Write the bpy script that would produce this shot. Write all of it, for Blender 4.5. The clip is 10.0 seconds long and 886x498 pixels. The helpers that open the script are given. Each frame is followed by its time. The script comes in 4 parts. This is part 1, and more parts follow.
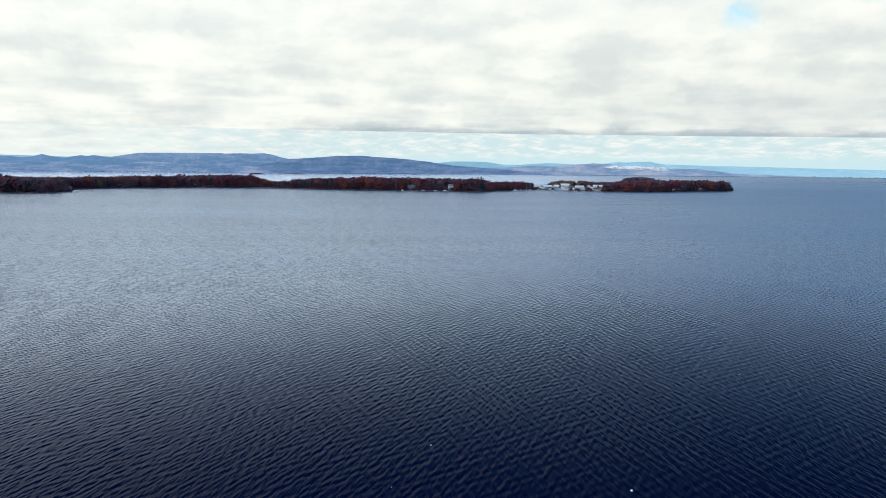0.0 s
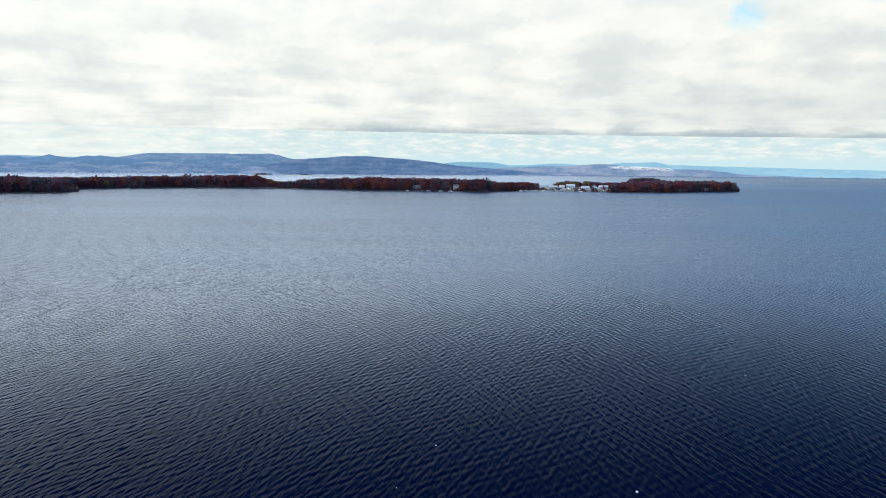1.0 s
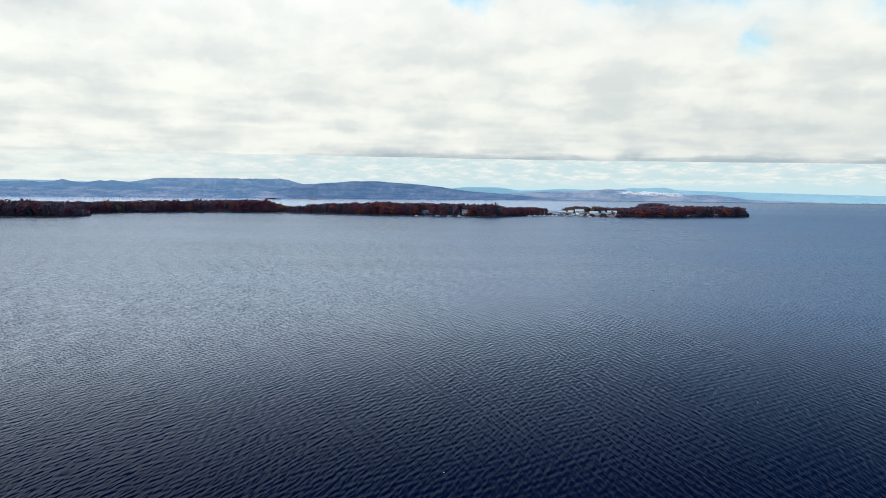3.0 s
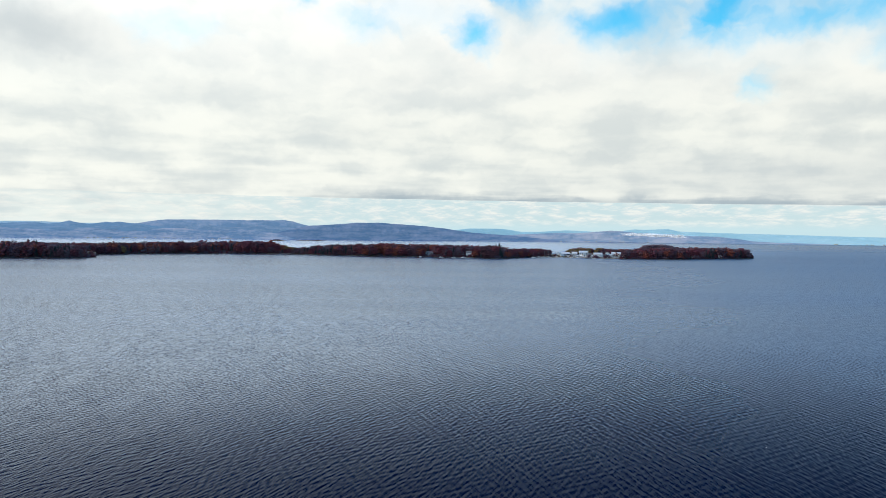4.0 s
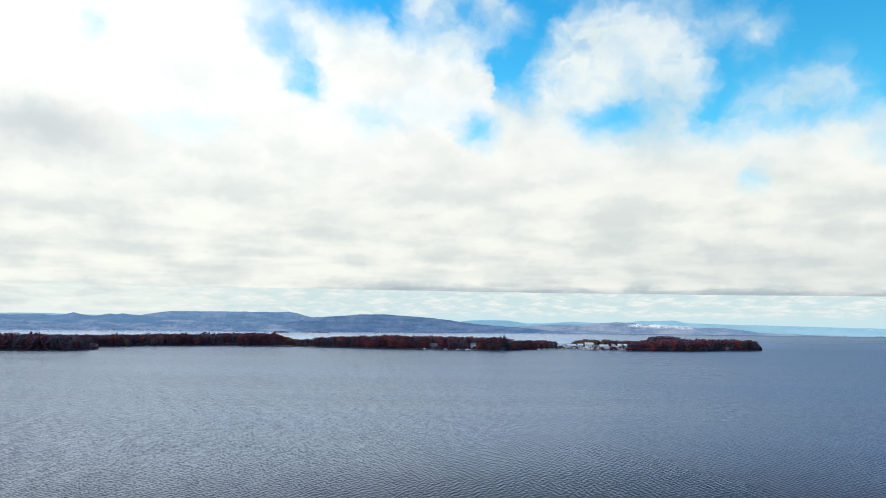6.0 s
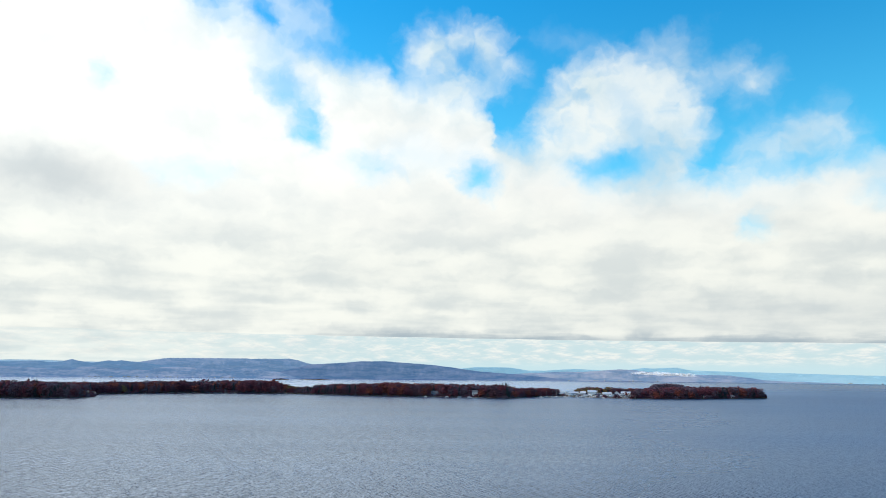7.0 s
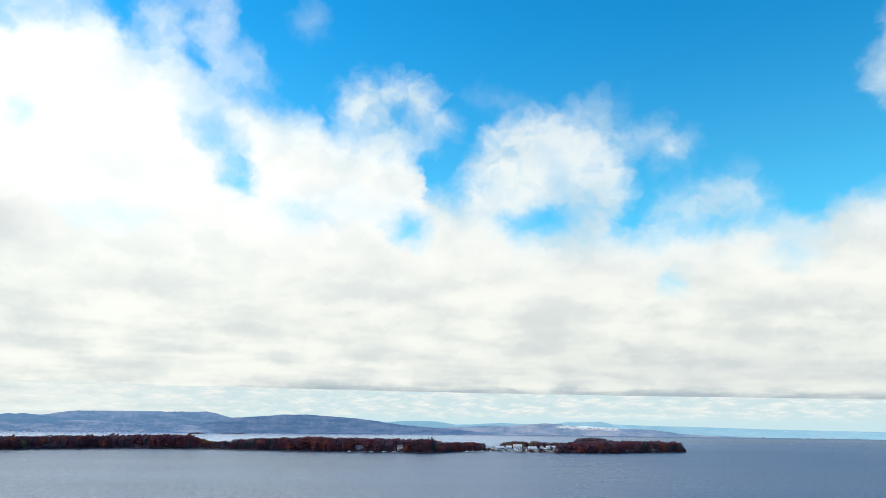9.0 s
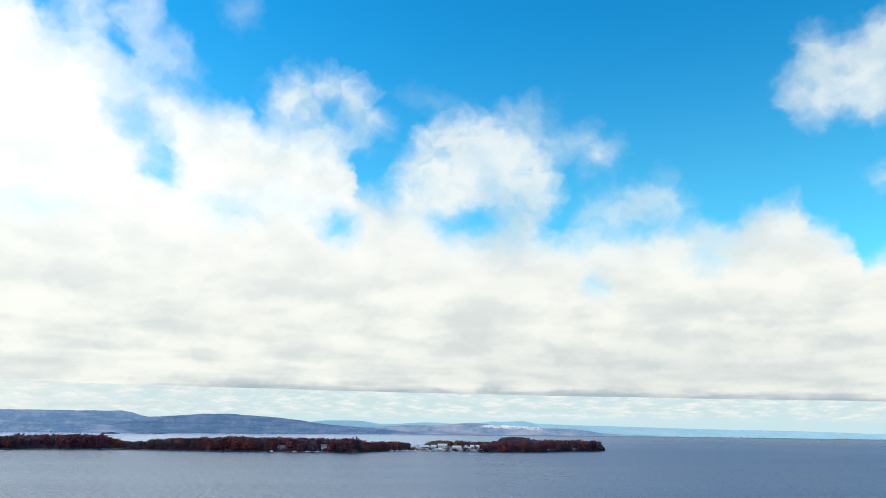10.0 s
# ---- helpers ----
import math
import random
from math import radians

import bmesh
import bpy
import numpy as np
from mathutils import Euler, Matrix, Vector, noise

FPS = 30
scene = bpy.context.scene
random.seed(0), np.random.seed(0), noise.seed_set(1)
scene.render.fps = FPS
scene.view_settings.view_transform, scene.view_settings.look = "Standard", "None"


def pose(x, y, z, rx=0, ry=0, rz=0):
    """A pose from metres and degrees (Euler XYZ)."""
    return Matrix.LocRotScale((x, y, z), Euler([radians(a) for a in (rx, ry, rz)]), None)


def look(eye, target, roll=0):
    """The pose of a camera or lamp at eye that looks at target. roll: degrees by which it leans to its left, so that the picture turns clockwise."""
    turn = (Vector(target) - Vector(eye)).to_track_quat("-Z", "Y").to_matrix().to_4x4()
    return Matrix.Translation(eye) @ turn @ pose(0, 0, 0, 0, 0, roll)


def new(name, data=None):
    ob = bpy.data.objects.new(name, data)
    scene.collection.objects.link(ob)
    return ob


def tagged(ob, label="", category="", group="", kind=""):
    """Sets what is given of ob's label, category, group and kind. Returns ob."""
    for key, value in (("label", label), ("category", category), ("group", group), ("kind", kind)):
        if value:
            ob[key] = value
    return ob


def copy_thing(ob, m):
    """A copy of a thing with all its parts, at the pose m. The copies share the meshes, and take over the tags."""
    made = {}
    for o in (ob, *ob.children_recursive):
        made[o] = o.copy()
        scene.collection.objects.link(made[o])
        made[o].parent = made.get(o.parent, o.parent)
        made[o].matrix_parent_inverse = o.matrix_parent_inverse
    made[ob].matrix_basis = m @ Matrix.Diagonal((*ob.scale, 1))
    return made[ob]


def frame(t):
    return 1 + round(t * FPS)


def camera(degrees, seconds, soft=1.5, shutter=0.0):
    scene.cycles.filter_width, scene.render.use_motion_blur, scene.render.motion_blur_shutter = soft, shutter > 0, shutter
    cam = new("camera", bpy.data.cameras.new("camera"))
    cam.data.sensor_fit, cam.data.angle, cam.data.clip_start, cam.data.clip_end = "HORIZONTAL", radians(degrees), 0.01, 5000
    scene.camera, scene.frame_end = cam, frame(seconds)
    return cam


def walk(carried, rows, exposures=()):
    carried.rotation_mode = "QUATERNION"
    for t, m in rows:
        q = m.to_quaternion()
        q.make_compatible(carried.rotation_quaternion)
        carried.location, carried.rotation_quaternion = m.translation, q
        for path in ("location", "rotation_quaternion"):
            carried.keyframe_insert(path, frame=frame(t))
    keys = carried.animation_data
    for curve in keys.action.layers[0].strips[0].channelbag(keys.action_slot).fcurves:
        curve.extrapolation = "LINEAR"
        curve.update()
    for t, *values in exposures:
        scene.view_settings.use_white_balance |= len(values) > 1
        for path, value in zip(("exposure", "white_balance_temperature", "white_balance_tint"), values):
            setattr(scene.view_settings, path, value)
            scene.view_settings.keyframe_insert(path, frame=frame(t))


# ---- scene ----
cam = camera(64.6, 10.0, soft=0.9)

# ---- camera: a hovering drone 40 m over the lake that only turns ----
EYE = (0.0, 0.0, 40.0)
PATH = [
    (0.0, 0.00, -6.62, -0.45), (0.5, 0.22, -6.61, -0.47), (1.0, 0.44, -6.59, -0.49), (1.5, 0.62, -6.51, -0.51),
    (2.0, 0.79, -6.21, -0.52), (3.5, 1.33, -3.08, -0.58), (4.0, 1.48, -1.19, -0.58), (4.5, 1.60, 0.66, -0.58),
    (5.0, 1.69, 2.55, -0.57), (5.5, 1.77, 4.40, -0.55), (7.0, 1.93, 10.05, -0.56), (7.5, 1.96, 11.93, -0.57),
    (8.0, 1.97, 13.66, -0.57), (8.2, 1.93, 14.04, -0.57), (8.4, 1.58, 14.23, -0.57), (8.5, 1.23, 14.27, -0.57), (8.7, -0.42, 14.30, -0.58),
    (9.0, -3.99, 14.32, -0.59), (9.2, -5.84, 14.32, -0.59), (9.5, -8.10, 14.31, -0.60), (9.7, -9.14, 14.32, -0.58),
    (10.0, -9.90, 14.33, -0.56),
]
walk(cam, [(t, pose(*EYE, 90 + pitch, roll, yaw)) for t, yaw, pitch, roll in PATH],
     exposures=[(0.0, 0.04), (2.0, 0.03), (3.5, -0.04), (5.0, -0.03), (7.5, -0.02), (10.0, -0.01)])

# ---- world: clear sky under a broken autumn cloud deck ----
SUN_AZ, SUN_EL = -76.0, 44.0      # degrees right of +y, and above the horizon

world = bpy.data.worlds.new("world")
scene.world = world
world.use_nodes = True
wt = world.node_tree
wt.nodes.clear()


def put(nt, kind, **values):
    n = nt.nodes.new(kind)
    for k, v in values.items():
        setattr(n, k, v)
    return n


def feed(nt, socket, v):
    if isinstance(v, bpy.types.NodeSocket):
        nt.links.new(v, socket)
    elif v is not None:
        socket.default_value = v


def mth(nt, op, a, b=None, c=None, clamp=False):
    n = put(nt, "ShaderNodeMath", operation=op, use_clamp=clamp)
    for s, v in zip(n.inputs, (a, b, c)):
        feed(nt, s, v)
    return n.outputs[0]


def vec(nt, op, a, b=None):
    n = put(nt, "ShaderNodeVectorMath", operation=op)
    feed(nt, n.inputs[0], a)
    feed(nt, n.inputs[1], b)
    return n.outputs["Value"] if op in ("DOT_PRODUCT", "LENGTH") else n.outputs[0]


def xyz(nt, x, y, z=0.0):
    n = put(nt, "ShaderNodeCombineXYZ")
    for s, v in zip(n.inputs, (x, y, z)):
        feed(nt, s, v)
    return n.outputs[0]


def step(nt, v, lo, hi, out0=0.0, out1=1.0):
    n = put(nt, "ShaderNodeMapRange", interpolation_type="SMOOTHSTEP")
    for s, x in zip(n.inputs, (v, lo, hi, out0, out1)):
        feed(nt, s, x)
    return n.outputs[0]


def fog_noise(nt, v, scale, detail=5.0, rough=0.55, distort=0.0, color=False):
    n = put(nt, "ShaderNodeTexNoise")
    feed(nt, n.inputs["Vector"], v)
    n.inputs["Scale"].default_value = scale
    n.inputs["Detail"].default_value = detail
    n.inputs["Roughness"].default_value = rough
    n.inputs["Distortion"].default_value = distort
    return n.outputs["Color"] if color else n.outputs[0]


def blend(nt, f, a, b, how="MIX"):
    n = put(nt, "ShaderNodeMix", data_type="RGBA", blend_type=how)
    feed(nt, n.inputs[0], f)
    feed(nt, n.inputs[6], a)
    feed(nt, n.inputs[7], b)
    return n.outputs[2]


def ramp(nt, v, stops):
    n = put(nt, "ShaderNodeValToRGB")
    el = n.color_ramp.elements
    while len(el) < len(stops):
        el.new(0.5)
    for e, (p, c) in zip(el, stops):
        e.position, e.color = p, (c if len(c) == 4 else (*c, 1.0))
    feed(nt, n.inputs[0], v)
    return n.outputs[0]


def build_sky(nt):
    sky = put(nt, "ShaderNodeTexSky", sky_type="NISHITA", sun_disc=False, sun_elevation=radians(SUN_EL),
              sun_rotation=radians(SUN_AZ), altitude=40.0, air_density=1.0, dust_density=0.25, ozone_density=2.0)
    way = vec(nt, "NORMALIZE", put(nt, "ShaderNodeTexCoord").outputs["Generated"])
    sep = put(nt, "ShaderNodeSeparateXYZ")
    nt.links.new(way, sep.inputs[0])
    dx, dy, dz = sep.outputs
    az = mth(nt, "MULTIPLY", mth(nt, "ARCTAN2", dx, dy), 57.29578)
    el = mth(nt, "MULTIPLY", mth(nt, "ARCSINE", dz), 57.29578)
    flat = xyz(nt, az, el)
    # wind-torn edges: the field is bent by noise at three sizes
    at = flat
    for size, detail, much in ((0.22, 2.0, (1.5, 1.2, 0.0)), (0.62, 2.5, (1.5, 1.3, 0.0)), (1.5, 3.0, (0.7, 0.6, 0.0))):
        n = vec(nt, "SUBTRACT", fog_noise(nt, flat, size, detail, 0.55, color=True), (0.5, 0.5, 0.5))
        at = vec(nt, "ADD", at, vec(nt, "MULTIPLY", n, much))
    sp = put(nt, "ShaderNodeSeparateXYZ")
    nt.links.new(at, sp.inputs[0])
    waz, wel = sp.outputs[0], sp.outputs[1]
    fray = fog_noise(nt, vec(nt, "MULTIPLY", at, (0.8, 1.0, 1.0)), 0.42, 4.0, 0.52, 0.3)
    fray = mth(nt, "MULTIPLY", mth(nt, "SUBTRACT", fray, 0.5), 3.0)
    # threads and hollows inside the loose clouds
    thread = step(nt, fog_noise(nt, vec(nt, "MULTIPLY", at, (0.9, 1.0, 1.0)), 0.60, 2.5, 0.5, 0.2), 0.30, 0.60, 0.66, 1.0)
    # upper edge of the cloud bank, azimuth -> elevation
    edge_rows = [(-60, 30), (-45, 31.5), (-38, 31.8), (-34, 31.2), (-26, 30.5), (-24.5, 29.6), (-23, 28.4), (-21.1, 27.9), (-18.8, 27.7), (-16.3, 26.0),
                 (-13.4, 25.6), (-11.8, 24.7), (-7.4, 24.6), (-6.4, 23.9), (-3.9, 23.1), (0.1, 22.6), (1.7, 21.5), (2.4, 19.0), (4.4, 18.6),
                 (7.0, 18.3), (10, 15.9), (18.6, 15.6), (21.3, 15.1), (28.3, 15.6), (33.2, 15.2), (33.8, 16.0), (38.1, 16.7), (38.7, 15.0),
                 (40.7, 13.9), (41.2, 12.1), (60, 13)]
    e = ramp(nt, mth(nt, "ADD", mth(nt, "MULTIPLY", waz, 1 / 120), 0.5),
             [((a + 60) / 120, (v / 40, v / 40, v / 40)) for a, v in edge_rows])
    depth = mth(nt, "SUBTRACT", mth(nt, "MULTIPLY", e, 40.0), wel)
    crisp = mth(nt, "ADD", depth, mth(nt, "MULTIPLY", fray, 0.7))
    cover = step(nt, crisp, -0.9, 1.9)
    bulk = step(nt, crisp, 0.3, 4.0)

    def lens(a0, e0, ra, re, lean, much, soft=1.0, loose=False):
        """A torn patch: azimuth, elevation, half widths in degrees, lean, how dense it is."""
        c, s = math.cos(radians(lean)), math.sin(radians(lean))
        d = vec(nt, "SUBTRACT", at, (a0, e0, 0.0))
        along = mth(nt, "MULTIPLY", vec(nt, "DOT_PRODUCT", d, (c, s, 0.0)), 1 / ra)
        up = mth(nt, "MULTIPLY", vec(nt, "DOT_PRODUCT", d, (-s, c, 0.0)), 1 / re)
        r2 = mth(nt, "MULTIPLY_ADD", along, along, mth(nt, "MULTIPLY", up, up))
        r = mth(nt, "MULTIPLY", mth(nt, "SUBTRACT", 1.0, mth(nt, "SQRT", r2)), min(ra, re))
        dense = step(nt, mth(nt, "MULTIPLY_ADD", fray, 0.9, r), -0.85 * soft, 1.75 * soft)
        return mth(nt, "MULTIPLY", mth(nt, "MULTIPLY", dense, thread) if loose else dense, much)

    # loose cumulus over the bank
    puffs = [(-0.9, 24.9, 4.9, 3.3, -4, 1.0), (4.2, 24.2, 1.2, 1.4, 60, 0.40), (11.0, 21.3, 5.0, 3.9, 6, 1.0), (16.2, 19.4, 3.6, 4.4, 0, 0.86),
             (13.6, 20.8, 3.6, 3.0, 0, 0.8), (15.4, 23.8, 4.4, 2.1, 20, 0.50), (8.2, 18.4, 4.2, 2.1, 0, 0.95), (13.0, 15.2, 5.0, 1.4, 0, 0.9),
             (20.2, 22.5, 2.2, 1.0, 25, 0.44), (23.0, 21.4, 1.9, 1.2, 22, 0.72)]
    shreds = [(25.4, 16.7, 4.4, 2.0, 4, 0.62), (27.2, 18.1, 2.0, 1.4, 30, 0.32), (-20.3, 29.2, 2.2, 2.4, 20, 0.62), (-16.4, 30.0, 1.7, 3.0, 0, 0.36),
              (-18.6, 31.6, 3.0, 1.3, 10, 0.34), (-14.4, 27.3, 3.6, 2.4, -40, 0.42), (-8.2, 31.4, 1.4, 1.4, 0, 0.30), (8.7, 26.3, 2.4, 0.8, -4, 0.22)]
    east = [(42.2, 24.8, 4.7, 2.9, 10, 0.76), (40.4, 26.6, 1.6, 1.9, 20, 0.66), (45.6, 24.6, 3.8, 3.8, 0, 0.78), (40.1, 23.0, 1.6, 1.5, 0, 0.50),
            (44.6, 17.3, 1.6, 1.2, 0, 0.55)]
    hollow = [(-0.4, 25.3, 2.3, 1.5, -25, 0.85), (1.2, 24.0, 1.5, 1.3, 0, 0.75), (-2.4, 23.9, 2.4, 1.0, 14, 0.60), (12.0, 16.5, 2.9, 1.25, 7, 1.0),
              (13.4, 21.2, 1.5, 2.0, 20, 0.26), (14.4, 18.6, 1.5, 2.2, 10, 0.28)]
    holes = [(-33.1, 28.1, 2.4, 1.6, 0, 0.60), (-30.6, 28.4, 2.2, 1.4, 10, 0.58), (-27.0, 29.2, 1.9, 1.4, 0, 0.68), (-15.4, 22.2, 2.4, 1.9, 0, 0.66),
             (-14.2, 20.3, 1.5, 2.0, -25, 0.66), (-13.2, 18.7, 1.5, 1.3, -30, 0.80), (1.0, 15.8, 1.6, 1.4, 0, 0.9), (-8.2, 16.7, 2.4, 1.0, 0, 0.45),
             (-22.3, 15.4, 2.8, 1.0, 0, 0.30), (-29.4, 21.3, 1.2, 1.1, 0, 0.45), (22.4, 11.2, 0.95, 0.9, 0, 0.70), (31.4, 12.9, 1.6, 1.2, 0, 0.50),
             (-4.0, 17.6, 5.0, 1.8, 0, 0.16), (-17.0, 24.5, 3.0, 1.8, 0, 0.32)]
    for row in puffs:
        g = lens(*row, 1.0, True)
        cover = mth(nt, "SUBTRACT", mth(nt, "ADD", cover, g), mth(nt, "MULTIPLY", cover, g))
    for row in hollow + holes:
        cover = mth(nt, "MULTIPLY", cover, mth(nt, "SUBTRACT", 1.0, lens(*row)))
    for row in shreds + east:
        g = lens(*row, 1.0, True)
        cover = mth(nt, "SUBTRACT", mth(nt, "ADD", cover, g), mth(nt, "MULTIPLY", cover, g))
    # shading of the deck: a sheet that foreshortens towards the horizon, soft billows above
    low = mth(nt, "ADD", mth(nt, "MAXIMUM", dz, 0.0), 0.075)
    sheet = xyz(nt, mth(nt, "DIVIDE", dx, low), mth(nt, "DIVIDE", dy, low))
    deck = fog_noise(nt, sheet, 1.5, 3.0, 0.45, 0.2)
    fluff = fog_noise(nt, vec(nt, "MULTIPLY", at, (0.55, 1.15, 1.0)), 0.36, 4.0, 0.5)
    deck = step(nt, mth(nt, "MULTIPLY_ADD", deck, 0.42, mth(nt, "MULTIPLY", fluff, 0.58)), 0.34, 0.62)
    billow = step(nt, fog_noise(nt, vec(nt, "MULTIPLY", at, (0.8, 1.1, 1.0)), 0.2, 4.0, 0.5), 0.30, 0.60)
    high = step(nt, el, 7.0, 19.0)
    c_deck = blend(nt, deck, (0.70, 0.755, 0.745, 1), (0.945, 0.965, 0.895, 1))
    c_high = blend(nt, billow, (0.83, 0.875, 0.865, 1), (0.99, 0.995, 0.955, 1))
    cloud = blend(nt, high, c_deck, c_high)
    # thin cloud is greyer than its sunlit bulk
    thick = mth(nt, "MAXIMUM", bulk, step(nt, el, 16.0, 11.0))
    cloud = blend(nt, thick, blend(nt, billow, (0.62, 0.77, 0.84, 1), (0.86, 0.93, 0.93, 1)), cloud)
    # brighter towards the hidden sun
    dd = vec(nt, "MULTIPLY", vec(nt, "SUBTRACT", flat, (-34.0, 24.0, 0.0)), (1 / 30, 1 / 15, 0.0))
    glow = mth(nt, "POWER", 2.71828, mth(nt, "MULTIPLY", vec(nt, "DOT_PRODUCT", dd, dd), -1.0))
    cloud = blend(nt, 1.0, cloud, xyz(nt, *(mth(nt, "MULTIPLY_ADD", glow, 0.19, 1.0),) * 3), "MULTIPLY")
    # soft grey hollows in the bank
    for a0, e0, ra, re, wgt in [(-31.8, 13.9, 5.6, 2.0, 0.60), (-5.0, 12.4, 2.6, 0.8, 0.14), (-21.0, 11.0, 3.0, 0.9, 0.12), (26.0, 4.6, 16.0, 1.9, 0.34),
                                (-27.0, 8.0, 4.0, 1.2, 0.12), (-8.0, 8.2, 4.5, 1.0, 0.14), (-10.5, 3.4, 3.5, 0.5, 0.25)]:
        d = vec(nt, "MULTIPLY", vec(nt, "SUBTRACT", at, (a0, e0, 0.0)), (1 / ra, 1 / re, 0.0))
        g = mth(nt, "POWER", 2.71828, mth(nt, "MULTIPLY", vec(nt, "DOT_PRODUCT", d, d), -1.0))
        cloud = blend(nt, mth(nt, "MULTIPLY", g, wgt), cloud, (0.50, 0.57, 0.61, 1))
    # grey base of the deck just over the gap along the far shore
    bow = mth(nt, "MULTIPLY_ADD", mth(nt, "MULTIPLY", az, az), 0.0002, mth(nt, "MULTIPLY", az, 0.010))
    ripple = mth(nt, "MULTIPLY", mth(nt, "SUBTRACT", fog_noise(nt, vec(nt, "MULTIPLY", flat, (0.3, 0.5, 1.0)), 1.0, 3.0), 0.5), 0.12)
    lie = mth(nt, "ADD", mth(nt, "ADD", bow, el), ripple)
    base = mth(nt, "MULTIPLY", step(nt, lie, 2.77, 2.83), step(nt, mth(nt, "MULTIPLY_ADD", deck, 0.5, lie), 3.9, 2.85))
    base = mth(nt, "MULTIPLY", base, step(nt, az, -15.0, -6.0))
    cloud = blend(nt, mth(nt, "MULTIPLY", base, 0.95), cloud, (0.40, 0.49, 0.55, 1))
    clear = blend(nt, 1.0, sky.outputs[0], (0.31, 1.14, 1.38, 1), "MULTIPLY")
    thin = step(nt, el, 33.0, 12.0)
    clear = blend(nt, thin, clear, blend(nt, 1.0, clear, (1.9, 1.30, 1.04, 1), "MULTIPLY"))
    dome = step(nt, el, 29.0, 60.0)
    clear = blend(nt, dome, clear, blend(nt, 1.0, clear, (0.14, 0.28, 0.58, 1), "MULTIPLY"))
    deep = put(nt, "ShaderNodeHueSaturation")
    deep.inputs["Saturation"].default_value = 1.06
    nt.links.new(clear, deep.inputs["Color"])
    clear = deep.outputs[0]
    # pale gap under the deck with far rows of small cumulus, lit from above
    row = vec(nt, "MULTIPLY", flat, (0.72, 2.1, 1.0))
    far = fog_noise(nt, row, 0.85, 4.0, 0.55, 0.1)
    over = fog_noise(nt, vec(nt, "ADD", row, (0.0, 0.22, 0.0)), 0.85, 4.0, 0.55, 0.1)
    lit = step(nt, mth(nt, "SUBTRACT", far, over), -0.10, 0.12)
    gapc = blend(nt, step(nt, far, 0.36, 0.68), (0.62, 0.785, 0.815, 1), blend(nt, lit, (0.74, 0.83, 0.845, 1), (0.90, 0.935, 0.89, 1)))
    gapc = blend(nt, step(nt, el, 1.25, 0.45), gapc, (0.60, 0.80, 0.85, 1))
    under = mth(nt, "MULTIPLY", step(nt, lie, 2.82, 2.77), step(nt, az, -30.0, -5.0, 0.35, 1.0))
    cloud = blend(nt, under, cloud, gapc)
    b_sky = put(nt, "ShaderNodeBackground")
    nt.links.new(clear, b_sky.inputs[0])
    b_sky.inputs[1].default_value = 0.156
    b_cloud = put(nt, "ShaderNodeBackground")
    nt.links.new(cloud, b_cloud.inputs[0])
    b_cloud.inputs[1].default_value = 1.0
    mix = put(nt, "ShaderNodeMixShader")
    for s, v in zip(mix.inputs, (cover, b_sky.outputs[0], b_cloud.outputs[0])):
        nt.links.new(v, s)
    nt.links.new(mix.outputs[0], put(nt, "ShaderNodeOutputWorld").inputs[0])


build_sky(wt)

sun = new("sun", bpy.data.lights.new("sun", "SUN"))
sun.data.energy, sun.data.angle, sun.data.color = 2.1, radians(10), (1.0, 0.94, 0.84)
sa, se = radians(SUN_AZ), radians(SUN_EL)
sun.matrix_world = look((math.sin(sa) * math.cos(se) * 900, math.cos(sa) * math.cos(se) * 900, math.sin(se) * 900), (0, 0, 0))


# ---- materials ----
def material(name, rough=0.8, spec=0.3):
    m = bpy.data.materials.new(name)
    m.use_nodes = True
    p = m.node_tree.nodes["Principled BSDF"]
    p.inputs["Roughness"].default_value = rough
    p.inputs["Specular IOR Level"].default_value = spec
    return m, m.node_tree, p


def bump(nt, p, height, strength, dist):
    b = put(nt, "ShaderNodeBump")
    b.inputs["Strength"].default_value, b.inputs["Distance"].default_value = strength, dist
    nt.links.new(height, b.inputs["Height"])
    nt.links.new(b.outputs[0], p.inputs["Normal"])


def where(nt):
    return put(nt, "ShaderNodeNewGeometry").outputs["Position"]


SLOPE, SHEEN = 0.044, 4.9


